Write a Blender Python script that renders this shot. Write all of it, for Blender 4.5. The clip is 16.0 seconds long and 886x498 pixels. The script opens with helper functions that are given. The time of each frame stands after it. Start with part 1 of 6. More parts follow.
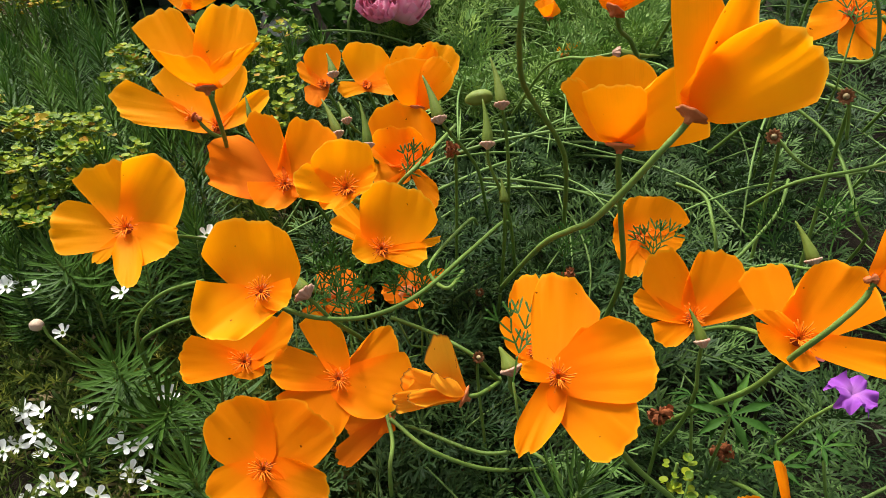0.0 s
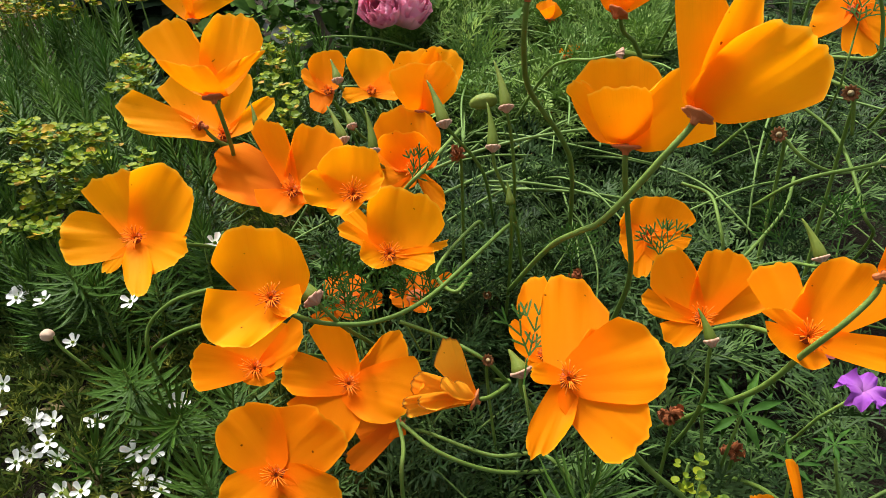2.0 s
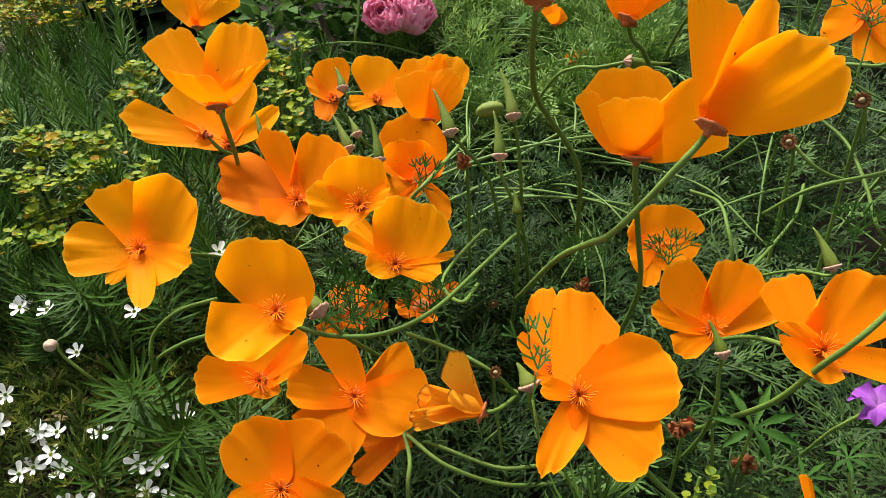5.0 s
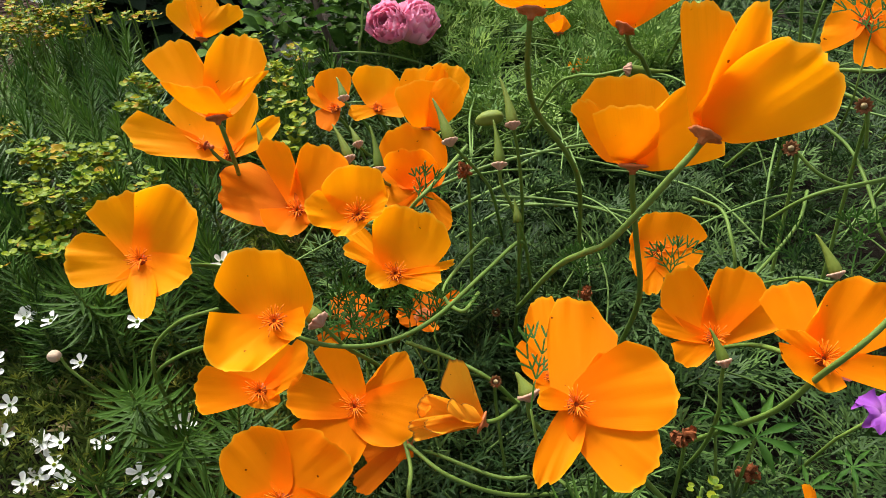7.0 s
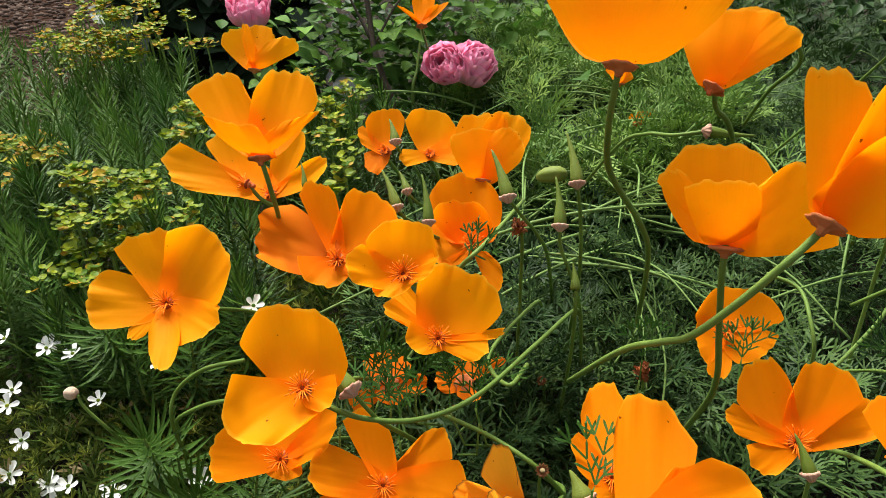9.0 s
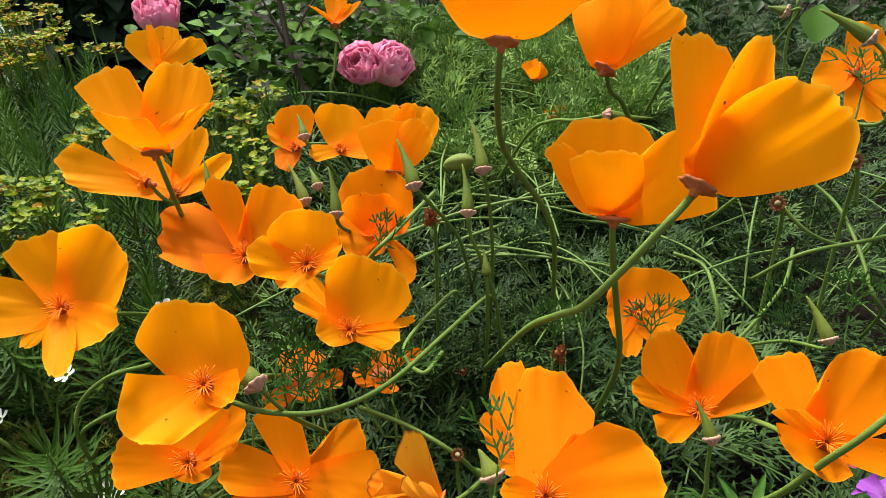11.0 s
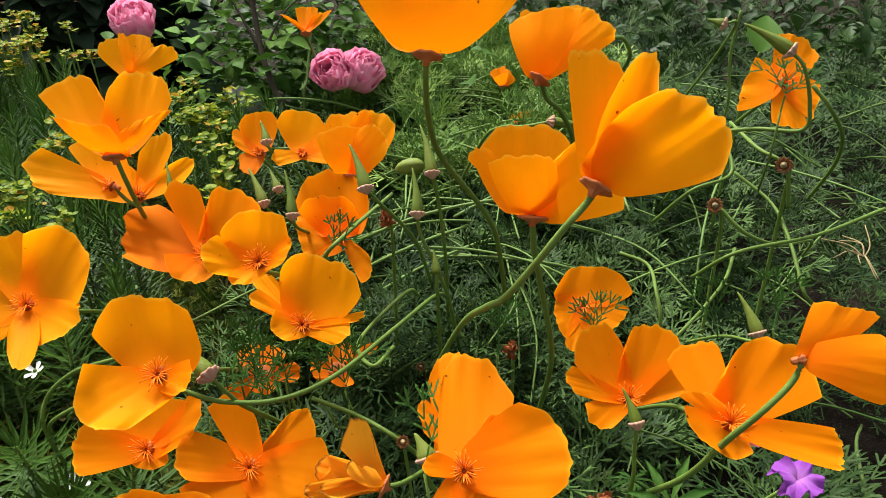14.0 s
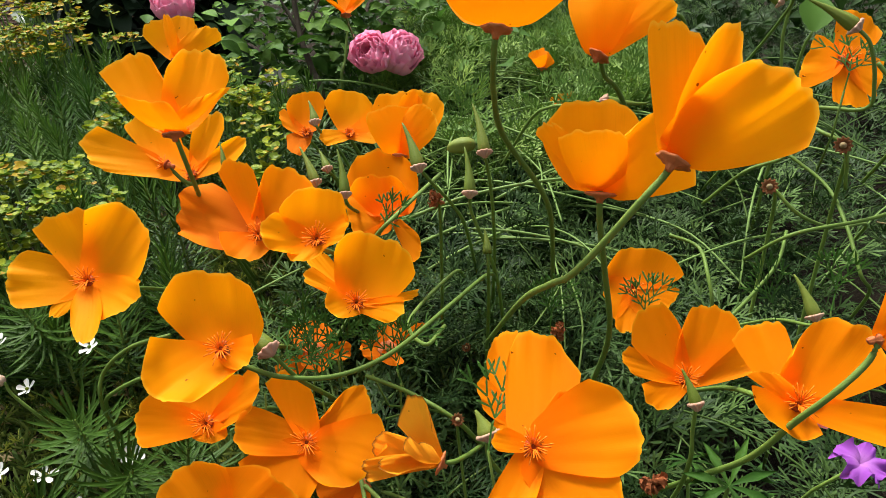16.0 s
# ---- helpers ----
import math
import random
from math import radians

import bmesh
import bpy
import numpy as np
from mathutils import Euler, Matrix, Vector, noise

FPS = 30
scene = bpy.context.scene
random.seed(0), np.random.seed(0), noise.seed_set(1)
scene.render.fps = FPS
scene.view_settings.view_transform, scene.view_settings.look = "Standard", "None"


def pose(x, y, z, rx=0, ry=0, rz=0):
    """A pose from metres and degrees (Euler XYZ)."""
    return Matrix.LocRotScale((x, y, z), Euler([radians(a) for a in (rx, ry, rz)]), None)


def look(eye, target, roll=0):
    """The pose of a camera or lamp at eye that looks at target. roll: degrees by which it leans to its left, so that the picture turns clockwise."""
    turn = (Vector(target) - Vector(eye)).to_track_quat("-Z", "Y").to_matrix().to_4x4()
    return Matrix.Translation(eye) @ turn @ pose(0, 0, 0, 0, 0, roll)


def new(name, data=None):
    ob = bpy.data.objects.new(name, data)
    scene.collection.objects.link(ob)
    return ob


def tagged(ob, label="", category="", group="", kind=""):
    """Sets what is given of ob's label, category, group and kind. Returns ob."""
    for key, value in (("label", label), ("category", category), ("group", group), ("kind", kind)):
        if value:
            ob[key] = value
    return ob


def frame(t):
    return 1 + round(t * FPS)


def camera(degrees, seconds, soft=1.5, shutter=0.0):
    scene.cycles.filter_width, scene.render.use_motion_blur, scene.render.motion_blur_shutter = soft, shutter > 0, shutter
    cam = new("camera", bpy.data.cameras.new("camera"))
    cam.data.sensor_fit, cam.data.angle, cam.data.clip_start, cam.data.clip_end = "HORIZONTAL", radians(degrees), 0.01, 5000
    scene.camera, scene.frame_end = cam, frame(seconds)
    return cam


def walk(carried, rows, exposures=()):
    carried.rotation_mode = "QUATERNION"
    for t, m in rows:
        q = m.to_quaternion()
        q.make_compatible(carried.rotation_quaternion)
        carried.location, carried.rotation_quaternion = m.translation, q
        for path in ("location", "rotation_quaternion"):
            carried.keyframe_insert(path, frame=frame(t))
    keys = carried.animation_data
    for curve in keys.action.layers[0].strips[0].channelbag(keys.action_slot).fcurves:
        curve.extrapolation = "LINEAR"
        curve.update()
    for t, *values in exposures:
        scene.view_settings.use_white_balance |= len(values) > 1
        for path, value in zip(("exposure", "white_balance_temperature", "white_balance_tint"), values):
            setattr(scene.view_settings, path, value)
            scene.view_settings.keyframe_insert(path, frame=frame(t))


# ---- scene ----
cam = camera(64.0, 16.0, soft=0.75)
METRES, EYE, TILT, LEAN, TURN = 0.18, 0.5, -32.0, 0.0, 0.0
ROWS = [
    (0.0, 0.0, 0.0, 0.0, -0.0, 0.0, 0.0),
    (0.5, -0.0146, -0.0017, -0.008, 0.26, -0.12, -0.13),
    (1.0, -0.0031, 0.0003, -0.0021, -0.07, -0.1, 0.25),
    (1.5, -0.005, -0.01, 0.0116, 0.76, 0.35, 1.18),
    (2.0, -0.009, -0.0075, 0.0033, 0.38, 0.23, 0.98),
    (2.5, -0.0166, -0.0013, 0.0059, 0.41, 0.07, 1.07),
    (3.0, -0.0178, -0.0054, 0.0138, 0.54, 0.21, 1.35),
    (3.5, -0.0208, -0.0019, 0.0138, 0.3, 0.32, 1.35),
    (6.0, -0.0049, 0.0257, 0.0331, 1.46, 0.93, 1.2),
    (6.5, 0.0145, 0.0118, 0.0337, 1.91, 1.32, 1.55),
    (7.0, 0.011, 0.0205, 0.0296, 1.39, 1.15, 1.39),
    (7.5, 0.0142, 0.0084, 0.029, 2.01, 0.94, 1.51),
    (8.0, 0.01, 0.0156, 0.0316, 0.93, 0.85, 1.02),
    (8.5, 0.0128, 0.0753, 0.0962, 2.16, 0.32, -4.14),
    (9.0, -0.0395, 0.2168, 0.1156, 4.16, 4.07, -2.82),
    (9.5, -0.0031, 0.2647, 0.0652, 0.95, 4.76, -1.91),
    (12.0, 0.1168, 0.1429, 0.0497, -1.09, 4.64, 0.05),
    (12.5, 0.1652, 0.0977, 0.0413, -1.55, 4.41, -0.21),
    (13.0, 0.1337, 0.1091, 0.0429, -1.08, 4.91, 0.23),
    (13.5, 0.151, 0.1076, 0.044, -0.9, 5.04, 0.55),
    (14.0, 0.1736, 0.1076, 0.0351, -1.55, 5.13, 0.32),
    (14.5, 0.1383, 0.0981, 0.0349, -1.15, 5.1, 0.14),
    (15.0, 0.1211, 0.0933, 0.0272, -0.42, 4.95, 0.15),
    (15.5, 0.1007, 0.1234, 0.0226, -0.96, 4.19, -0.1),
    (16.0, 0.0794, 0.1169, 0.0128, 0.32, 4.03, -0.21),
]
walk(cam, [(t, pose(0, 0, EYE, TILT, LEAN, TURN) @ pose(METRES * x, METRES * y, METRES * z, 90 + pitch, roll, yaw)) for t, x, y, z, yaw, pitch, roll in ROWS])

# ---- light ----
world = bpy.data.worlds.new("overcast_sky")
scene.world = world
world.use_nodes = True
wn = world.node_tree.nodes
wl = world.node_tree.links
sky = wn.new("ShaderNodeTexSky")
sky.sky_type = "NISHITA"
sky.sun_disc = False
sky.sun_elevation = radians(58)
sky.sun_rotation = radians(-35)
sky.dust_density = 4.0
sky.air_density = 1.0
grey = wn.new("ShaderNodeHueSaturation")
grey.inputs["Saturation"].default_value = 0.25
wl.new(sky.outputs["Color"], grey.inputs["Color"])
wl.new(grey.outputs["Color"], wn["Background"].inputs["Color"])
wn["Background"].inputs["Strength"].default_value = 0.088

sun = new("sun", bpy.data.lights.new("sun", "SUN"))
sun.data.energy = 2.7
sun.data.angle = radians(14)
sun.data.color = (1.0, 0.96, 0.9)
sun.matrix_world = look((-0.7, 1.0, 2.2), (0, 0, 0))
scene.view_settings.exposure = 1.45


# ---- materials ----
def material(name):
    m = bpy.data.materials.new(name)
    m.use_nodes = True
    nt = m.node_tree
    return m, nt.nodes, nt.links, nt.nodes["Principled BSDF"]


def mixed(nodes, links, fac, a, b):
    n = nodes.new("ShaderNodeMix")
    n.data_type = "RGBA"
    links.new(fac, n.inputs[0])
    for socket, value in ((n.inputs[6], a), (n.inputs[7], b)):
        if isinstance(value, tuple):
            socket.default_value = (*value, 1)
        else:
            links.new(value, socket)
    return n.outputs[2]


def noise_out(nodes, links, scale, detail=3.0, vector=None):
    n = nodes.new("ShaderNodeTexNoise")
    n.inputs["Scale"].default_value = scale
    n.inputs["Detail"].default_value = detail
    if vector is None:
        vector = nodes.new("ShaderNodeTexCoord").outputs["Object"]
    links.new(vector, n.inputs["Vector"])
    return n.outputs["Fac"]


def ramp(nodes, links, value, lo, hi):
    n = nodes.new("ShaderNodeMapRange")
    n.inputs["From Min"].default_value = lo
    n.inputs["From Max"].default_value = hi
    links.new(value, n.inputs["Value"])
    return n.outputs["Result"]


def see_through(m, nodes, links, shader, colour, share):
    """Lets a share of the light pass through a thin leaf or petal."""
    tr = nodes.new("ShaderNodeBsdfTranslucent")
    mix = nodes.new("ShaderNodeMixShader")
    mix.inputs[0].default_value = share
    if isinstance(colour, tuple):
        tr.inputs["Color"].default_value = (*colour, 1)
    else:
        links.new(colour, tr.inputs["Color"])
    links.new(shader.outputs[0], mix.inputs[1])
    links.new(tr.outputs[0], mix.inputs[2])
    links.new(mix.outputs[0], nodes["Material Output"].inputs["Surface"])


def petal_material(name, deep, light, share=0.48, rough=0.6, vein=0.12, edge=None):
    m, nodes, links, bsdf = material(name)
    uv = nodes.new("ShaderNodeUVMap")
    sep = nodes.new("ShaderNodeSeparateXYZ")
    links.new(uv.outputs[0], sep.inputs[0])
    info = nodes.new("ShaderNodeObjectInfo")
    base = mixed(nodes, links, ramp(nodes, links, sep.outputs["X"], 0.0, 0.7), deep, light)
    stretch = nodes.new("ShaderNodeMapping")
    stretch.inputs["Scale"].default_value = (0.9, 40, 1)
    links.new(uv.outputs[0], stretch.inputs["Vector"])
    veins = noise_out(nodes, links, 2.0, 3.0, stretch.outputs[0])
    darker = tuple(c * 0.88 for c in light)
    col = mixed(nodes, links, ramp(nodes, links, veins, 0.5, 1.0), base, darker)
    if edge:
        col = mixed(nodes, links, ramp(nodes, links, sep.outputs["X"], 0.955, 1.0), col, edge)
    blotch = noise_out(nodes, links, 90.0, 3.0)
    specks = noise_out(nodes, links, 300.0, 1.0)
    col = mixed(nodes, links, ramp(nodes, links, specks, 0.785, 0.81), col, tuple(c * 0.25 for c in deep))
    hsv = nodes.new("ShaderNodeHueSaturation")
    links.new(col, hsv.inputs["Color"])
    vary = nodes.new("ShaderNodeMath")
    vary.operation = "MULTIPLY_ADD"
    vary.inputs[1].default_value = 0.16
    vary.inputs[2].default_value = 0.92
    links.new(info.outputs["Random"], vary.inputs[0])
    links.new(vary.outputs[0], hsv.inputs["Value"])
    links.new(hsv.outputs[0], bsdf.inputs["Base Color"])
    bsdf.inputs["Roughness"].default_value = rough
    bsdf.inputs["Specular IOR Level"].default_value = 0.06
    bump = nodes.new("ShaderNodeBump")
    bump.inputs["Strength"].default_value = vein
    bump.inputs["Distance"].default_value = 0.0006
    add = nodes.new("ShaderNodeMath")
    add.operation = "ADD"
    links.new(veins, add.inputs[0])
    links.new(blotch, add.inputs[1])
    links.new(add.outputs[0], bump.inputs["Height"])
    links.new(bump.outputs[0], bsdf.inputs["Normal"])
    see_through(m, nodes, links, bsdf, hsv.outputs[0], share)
    return m


def plant_material(name, dark, light, share=0.25, rough=0.5, island=True, scale=60.0, spec=0.15):
    m, nodes, links, bsdf = material(name)
    if island:
        rnd = nodes.new("ShaderNodeNewGeometry").outputs["Random Per Island"]
    else:
        rnd = nodes.new("ShaderNodeObjectInfo").outputs["Random"]
    power = nodes.new("ShaderNodeMath")
    power.operation = "POWER"
    power.inputs[1].default_value = 2.2 if island else 1.0
    links.new(rnd, power.inputs[0])
    a = mixed(nodes, links, power.outputs[0], dark, light)
    spots = noise_out(nodes, links, scale, 4.0)
    col = mixed(nodes, links, ramp(nodes, links, spots, 0.35, 0.8), a, tuple(0.7 * d + 0.3 * e for d, e in zip(dark, light)))
    links.new(col, bsdf.inputs["Base Color"])
    bsdf.inputs["Roughness"].default_value = rough
    bsdf.inputs["Specular IOR Level"].default_value = spec
    bump = nodes.new("ShaderNodeBump")
    bump.inputs["Strength"].default_value = 0.3
    bump.inputs["Distance"].default_value = 0.0008
    links.new(noise_out(nodes, links, scale * 8, 2.0), bump.inputs["Height"])
    links.new(bump.outputs[0], bsdf.inputs["Normal"])
    if share:
        see_through(m, nodes, links, bsdf, col, share)
    return m


ORANGE = petal_material("orange_petal", (0.90, 0.184, 0.001), (0.99, 0.270, 0.001), edge=(1.0, 0.40, 0.01))
# Golden copy of the orange petal; brighter light on some blooms put into colour
GOLD = petal_material("lit_orange_petal", (0.93, 0.242, 0.001), (1.0, 0.344, 0.001), edge=(1.0, 0.46, 0.02))
RUST = petal_material("withered_orange_petal", (0.60, 0.10, 0.005), (0.84, 0.20, 0.005), 0.35, 0.7, 0.2)
WILT = petal_material("wilting_yellow_petal", (0.85, 0.27, 0.006), (0.93, 0.40, 0.02), 0.35, 0.7, 0.5, edge=(0.20, 0.08, 0.02))
WHITE = petal_material("white_petal", (0.72, 0.78, 0.62), (0.84, 0.85, 0.82), 0.3)
PINK = petal_material("pink_petal", (0.82, 0.17, 0.34), (0.94, 0.43, 0.60), 0.3)
VIOLET = petal_material("violet_petal", (0.46, 0.20, 0.52), (0.27, 0.07, 0.40), 0.3)
STAMEN = plant_material("stamen", (0.74, 0.13, 0.004), (0.96, 0.32, 0.008), 0.0, 0.6)
HEART = plant_material("flower_heart", (0.22, 0.035, 0.006), (0.34, 0.06, 0.008), 0.0, 0.7, False, 300.0)
CREAM = plant_material("cream_bud", (0.46, 0.34, 0.24), (0.56, 0.43, 0.32), 0.15, 0.6, False, 300.0)
RIM = plant_material("receptacle_rim", (0.44, 0.11, 0.035), (0.56, 0.20, 0.065), 0.1, 0.6, False, 300.0)
PALE_RIM = plant_material("pale_pink_rim", (0.42, 0.24, 0.165), (0.54, 0.36, 0.25), 0.15, 0.6, False, 300.0)
# Stalk green darkened for stalks among leaves; their shade is in the colour
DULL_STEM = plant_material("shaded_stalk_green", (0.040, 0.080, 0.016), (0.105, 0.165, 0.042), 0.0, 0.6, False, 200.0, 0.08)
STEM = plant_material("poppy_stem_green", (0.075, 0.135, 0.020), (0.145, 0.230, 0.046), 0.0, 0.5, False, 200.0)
POD = plant_material("seed_pod_green", (0.080, 0.125, 0.014), (0.145, 0.185, 0.030), 0.0, 0.55, False, 250.0)
FERN = plant_material("poppy_leaf_green", (0.007, 0.025, 0.005), (0.096, 0.172, 0.042), 0.08, 0.55, spec=0.12)
FERN_PALE = plant_material("pale_poppy_leaf_green", (0.055, 0.125, 0.017), (0.24, 0.36, 0.073), 0.1, 0.55, spec=0.12)
NEEDLE = plant_material("spurge_leaf_green", (0.012, 0.042, 0.005), (0.100, 0.200, 0.022), 0.1, 0.5)
# Brighter copy of the spurge green: light on the far shoots, put into colour
LIT_NEEDLE = plant_material("lit_spurge_leaf_green", (0.022, 0.068, 0.008), (0.085, 0.165, 0.022), 0.18, 0.5, False)
TANGLE = plant_material("pale_stalk_green", (0.075, 0.145, 0.030), (0.215, 0.31, 0.09), 0.0, 0.55)
STONE = plant_material("pale_stone", (0.35, 0.36, 0.34), (0.5, 0.5, 0.47), 0.0, 0.85, False, 40.0)
BRACT = plant_material("spurge_bract", (0.038, 0.115, 0.008), (0.30, 0.34, 0.016), 0.3, 0.5, False)
AMBER = plant_material("ripening_spurge_bract", (0.34, 0.27, 0.015), (0.40, 0.20, 0.02), 0.3, 0.55, False)
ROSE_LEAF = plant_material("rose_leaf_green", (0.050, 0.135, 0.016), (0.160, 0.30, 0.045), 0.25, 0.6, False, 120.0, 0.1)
# Darker copy of the rose leaf green: shade inside the bush is in the colour
ROSE_DEEP = plant_material("shaded_rose_leaf_green", (0.030, 0.085, 0.010), (0.120, 0.23, 0.034), 0.2, 0.6, True, 120.0, 0.1)
CUT_LEAF = plant_material("cut_leaf_green", (0.018, 0.062, 0.007), (0.050, 0.125, 0.015), 0.15, 0.6, True, 150.0, 0.1)
# Shade over the plants at the back is put into this leaf green
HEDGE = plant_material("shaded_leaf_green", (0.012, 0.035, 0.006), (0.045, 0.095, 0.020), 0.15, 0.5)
SHRUB_LEAF = plant_material("dark_shrub_leaf", (0.014, 0.028, 0.013), (0.050, 0.085, 0.040), 0.1, 0.35)
WOOD = plant_material("woody_stem", (0.022, 0.018, 0.012), (0.05, 0.04, 0.026), 0.0, 0.8, False, 300.0)
MOSS = plant_material("low_mat_green", (0.022, 0.050, 0.008), (0.20, 0.25, 0.050), 0.15, 0.6)
TIPS = plant_material("mat_tip_yellow_green", (0.14, 0.18, 0.02), (0.36, 0.36, 0.07), 0.15, 0.6)
DEAD = plant_material("dry_brown", (0.13, 0.055, 0.02), (0.38, 0.17, 0.07), 0.1, 0.8)
PEBBLE = plant_material("brown_pebble", (0.022, 0.014, 0.010), (0.16, 0.11, 0.085), 0.0, 0.9, True, 40.0, 0.05)
WITHERED = plant_material("shrivelled_petal", (0.10, 0.035, 0.012), (0.42, 0.13, 0.045), 0.1, 0.8, False, 400.0)
STRAW = plant_material("dry_straw", (0.22, 0.17, 0.08), (0.40, 0.32, 0.17), 0.1, 0.8)


def soil_material():
    m, nodes, links, bsdf = material("garden_soil")
    a = noise_out(nodes, links, 35.0, 8.0)
    b = noise_out(nodes, links, 420.0, 4.0)
    col = mixed(nodes, links, ramp(nodes, links, a, 0.3, 0.7), (0.010, 0.008, 0.006), (0.034, 0.026, 0.018))
    col = mixed(nodes, links, ramp(nodes, links, b, 0.58, 0.72), col, (0.07, 0.056, 0.042))
    links.new(col, bsdf.inputs["Base Color"])
    bsdf.inputs["Roughness"].default_value = 0.95
    bsdf.inputs["Specular IOR Level"].default_value = 0.05
    bump = nodes.new("ShaderNodeBump")
    bump.inputs["Distance"].default_value = 0.006
    links.new(b, bump.inputs["Height"])
    links.new(bump.outputs[0], bsdf.inputs["Normal"])
    return m


SOIL = soil_material()


def gravel_material():
    m, nodes, links, bsdf = material("brown_gravel")
    vor = nodes.new("ShaderNodeTexVoronoi")
    vor.inputs["Scale"].default_value = 70.0
    links.new(nodes.new("ShaderNodeTexCoord").outputs["Object"], vor.inputs["Vector"])
    sep = nodes.new("ShaderNodeSeparateColor")
    links.new(vor.outputs["Color"], sep.inputs[0])
    col = mixed(nodes, links, sep.outputs[0], (0.014, 0.008, 0.006), (0.050, 0.030, 0.022))
    links.new(col, bsdf.inputs["Base Color"])
    bsdf.inputs["Roughness"].default_value = 0.95
    bsdf.inputs["Specular IOR Level"].default_value = 0.0
    bump = nodes.new("ShaderNodeBump")
    bump.inputs["Distance"].default_value = 0.01
    bump.invert = True
    links.new(vor.outputs["Distance"], bump.inputs["Height"])
    links.new(bump.outputs[0], bsdf.inputs["Normal"])
    return m


GRAVEL = gravel_material()

# ---- helpers for plants ----
rng = np.random.default_rng(7)


def link(name, mesh, mat, parent=None, label=""):
    mesh.materials.append(mat)
    ob = new(name, mesh)
    ob.parent = parent
    if label:
        ob["label"] = label
    return ob


def mesh_of(name, verts, faces, uvs=None, smooth=True):
    me = bpy.data.meshes.new(name)
    me.from_pydata([tuple(v) for v in verts], [], [tuple(f) for f in faces])
    if uvs is not None:
        layer = me.uv_layers.new(name="UVMap")
        idx = np.empty(len(me.loops), dtype=np.int32)
        me.loops.foreach_get("vertex_index", idx)
        layer.data.foreach_set("uv", np.asarray(uvs, dtype=np.float32)[idx].ravel())
    if smooth:
        me.polygons.foreach_set("use_smooth", [True] * len(me.polygons))
    me.update()
    return me


def thing(name, at, label, category, group="", kind=""):
    ob = new(name)
    ob.empty_display_size = 0.01
    ob.location = at
    return tagged(ob, label, category, group, kind)


def glide(points, steps=6):
    """A smooth line through points (Catmull-Rom)."""
    p = [np.asarray(q, float) for q in points]
    p = [2 * p[0] - p[1], *p, 2 * p[-1] - p[-2]]
    out = []
    for i in range(1, len(p) - 2):
        for s in range(steps):
            t = s / steps
            out.append(0.5 * (2 * p[i] + (p[i + 1] - p[i - 1]) * t + (2 * p[i - 1] - 5 * p[i] + 4 * p[i + 1] - p[i + 2]) * t * t
                              + (3 * p[i] - p[i - 1] - 3 * p[i + 1] + p[i + 2]) * t ** 3))
    out.append(p[-2])
    return np.array(out)


def tube_data(line, r0, r1, sides=8):
    line = np.asarray(line, float)
    n = len(line)
    tan = np.gradient(line, axis=0)
    tan /= np.linalg.norm(tan, axis=1)[:, None] + 1e-12
    ref = np.array([0.3, 0.2, 0.93])
    verts, faces = [], []
    for i in range(n):
        a = np.cross(tan[i], ref)
        if np.linalg.norm(a) < 0.1:
            a = np.cross(tan[i], (1.0, 0, 0))
        a /= np.linalg.norm(a)
        b = np.cross(tan[i], a)
        r = r0 + (r1 - r0) * i / (n - 1)
        for k in range(sides):
            w = 2 * math.pi * k / sides
            verts.append(line[i] + r * (a * math.cos(w) + b * math.sin(w)))
    for i in range(n - 1):
        for k in range(sides):
            j = (k + 1) % sides
            faces.append((i * sides + k, i * sides + j, (i + 1) * sides + j, (i + 1) * sides + k))
    faces.append(tuple(range(sides))[::-1])
    faces.append(tuple((n - 1) * sides + k for k in range(sides)))
    return verts, faces


def tube(name, line, r0, r1, mat, parent=None, label="", sides=8):
    v, f = tube_data(line, r0, r1, sides)
    return link(name, mesh_of(name, v, f), mat, parent, label)


def lathe_data(axis, profile, sides=14, at=(0, 0, 0), wave=0.0, lobes=5):
    """profile: (distance along the axis, radius)."""
    z = np.array(axis, float)
    z = z / np.linalg.norm(z)
    a = np.cross(z, (0.31, 0.87, 0.2))
    a /= np.linalg.norm(a)
    b = np.cross(z, a)
    verts, faces = [], []
    for h, r in profile:
        for k in range(sides):
            w = 2 * math.pi * k / sides
            rr = r * (1 + wave * math.sin(lobes * w + 1.3))
            verts.append(np.asarray(at) + z * h + rr * (a * math.cos(w) + b * math.sin(w)))
    for i in range(len(profile) - 1):
        for k in range(sides):
            j = (k + 1) % sides
            faces.append((i * sides + k, i * sides + j, (i + 1) * sides + j, (i + 1) * sides + k))
    faces.append(tuple(range(sides))[::-1])
    faces.append(tuple((len(profile) - 1) * sides + k for k in range(sides)))
    return verts, faces


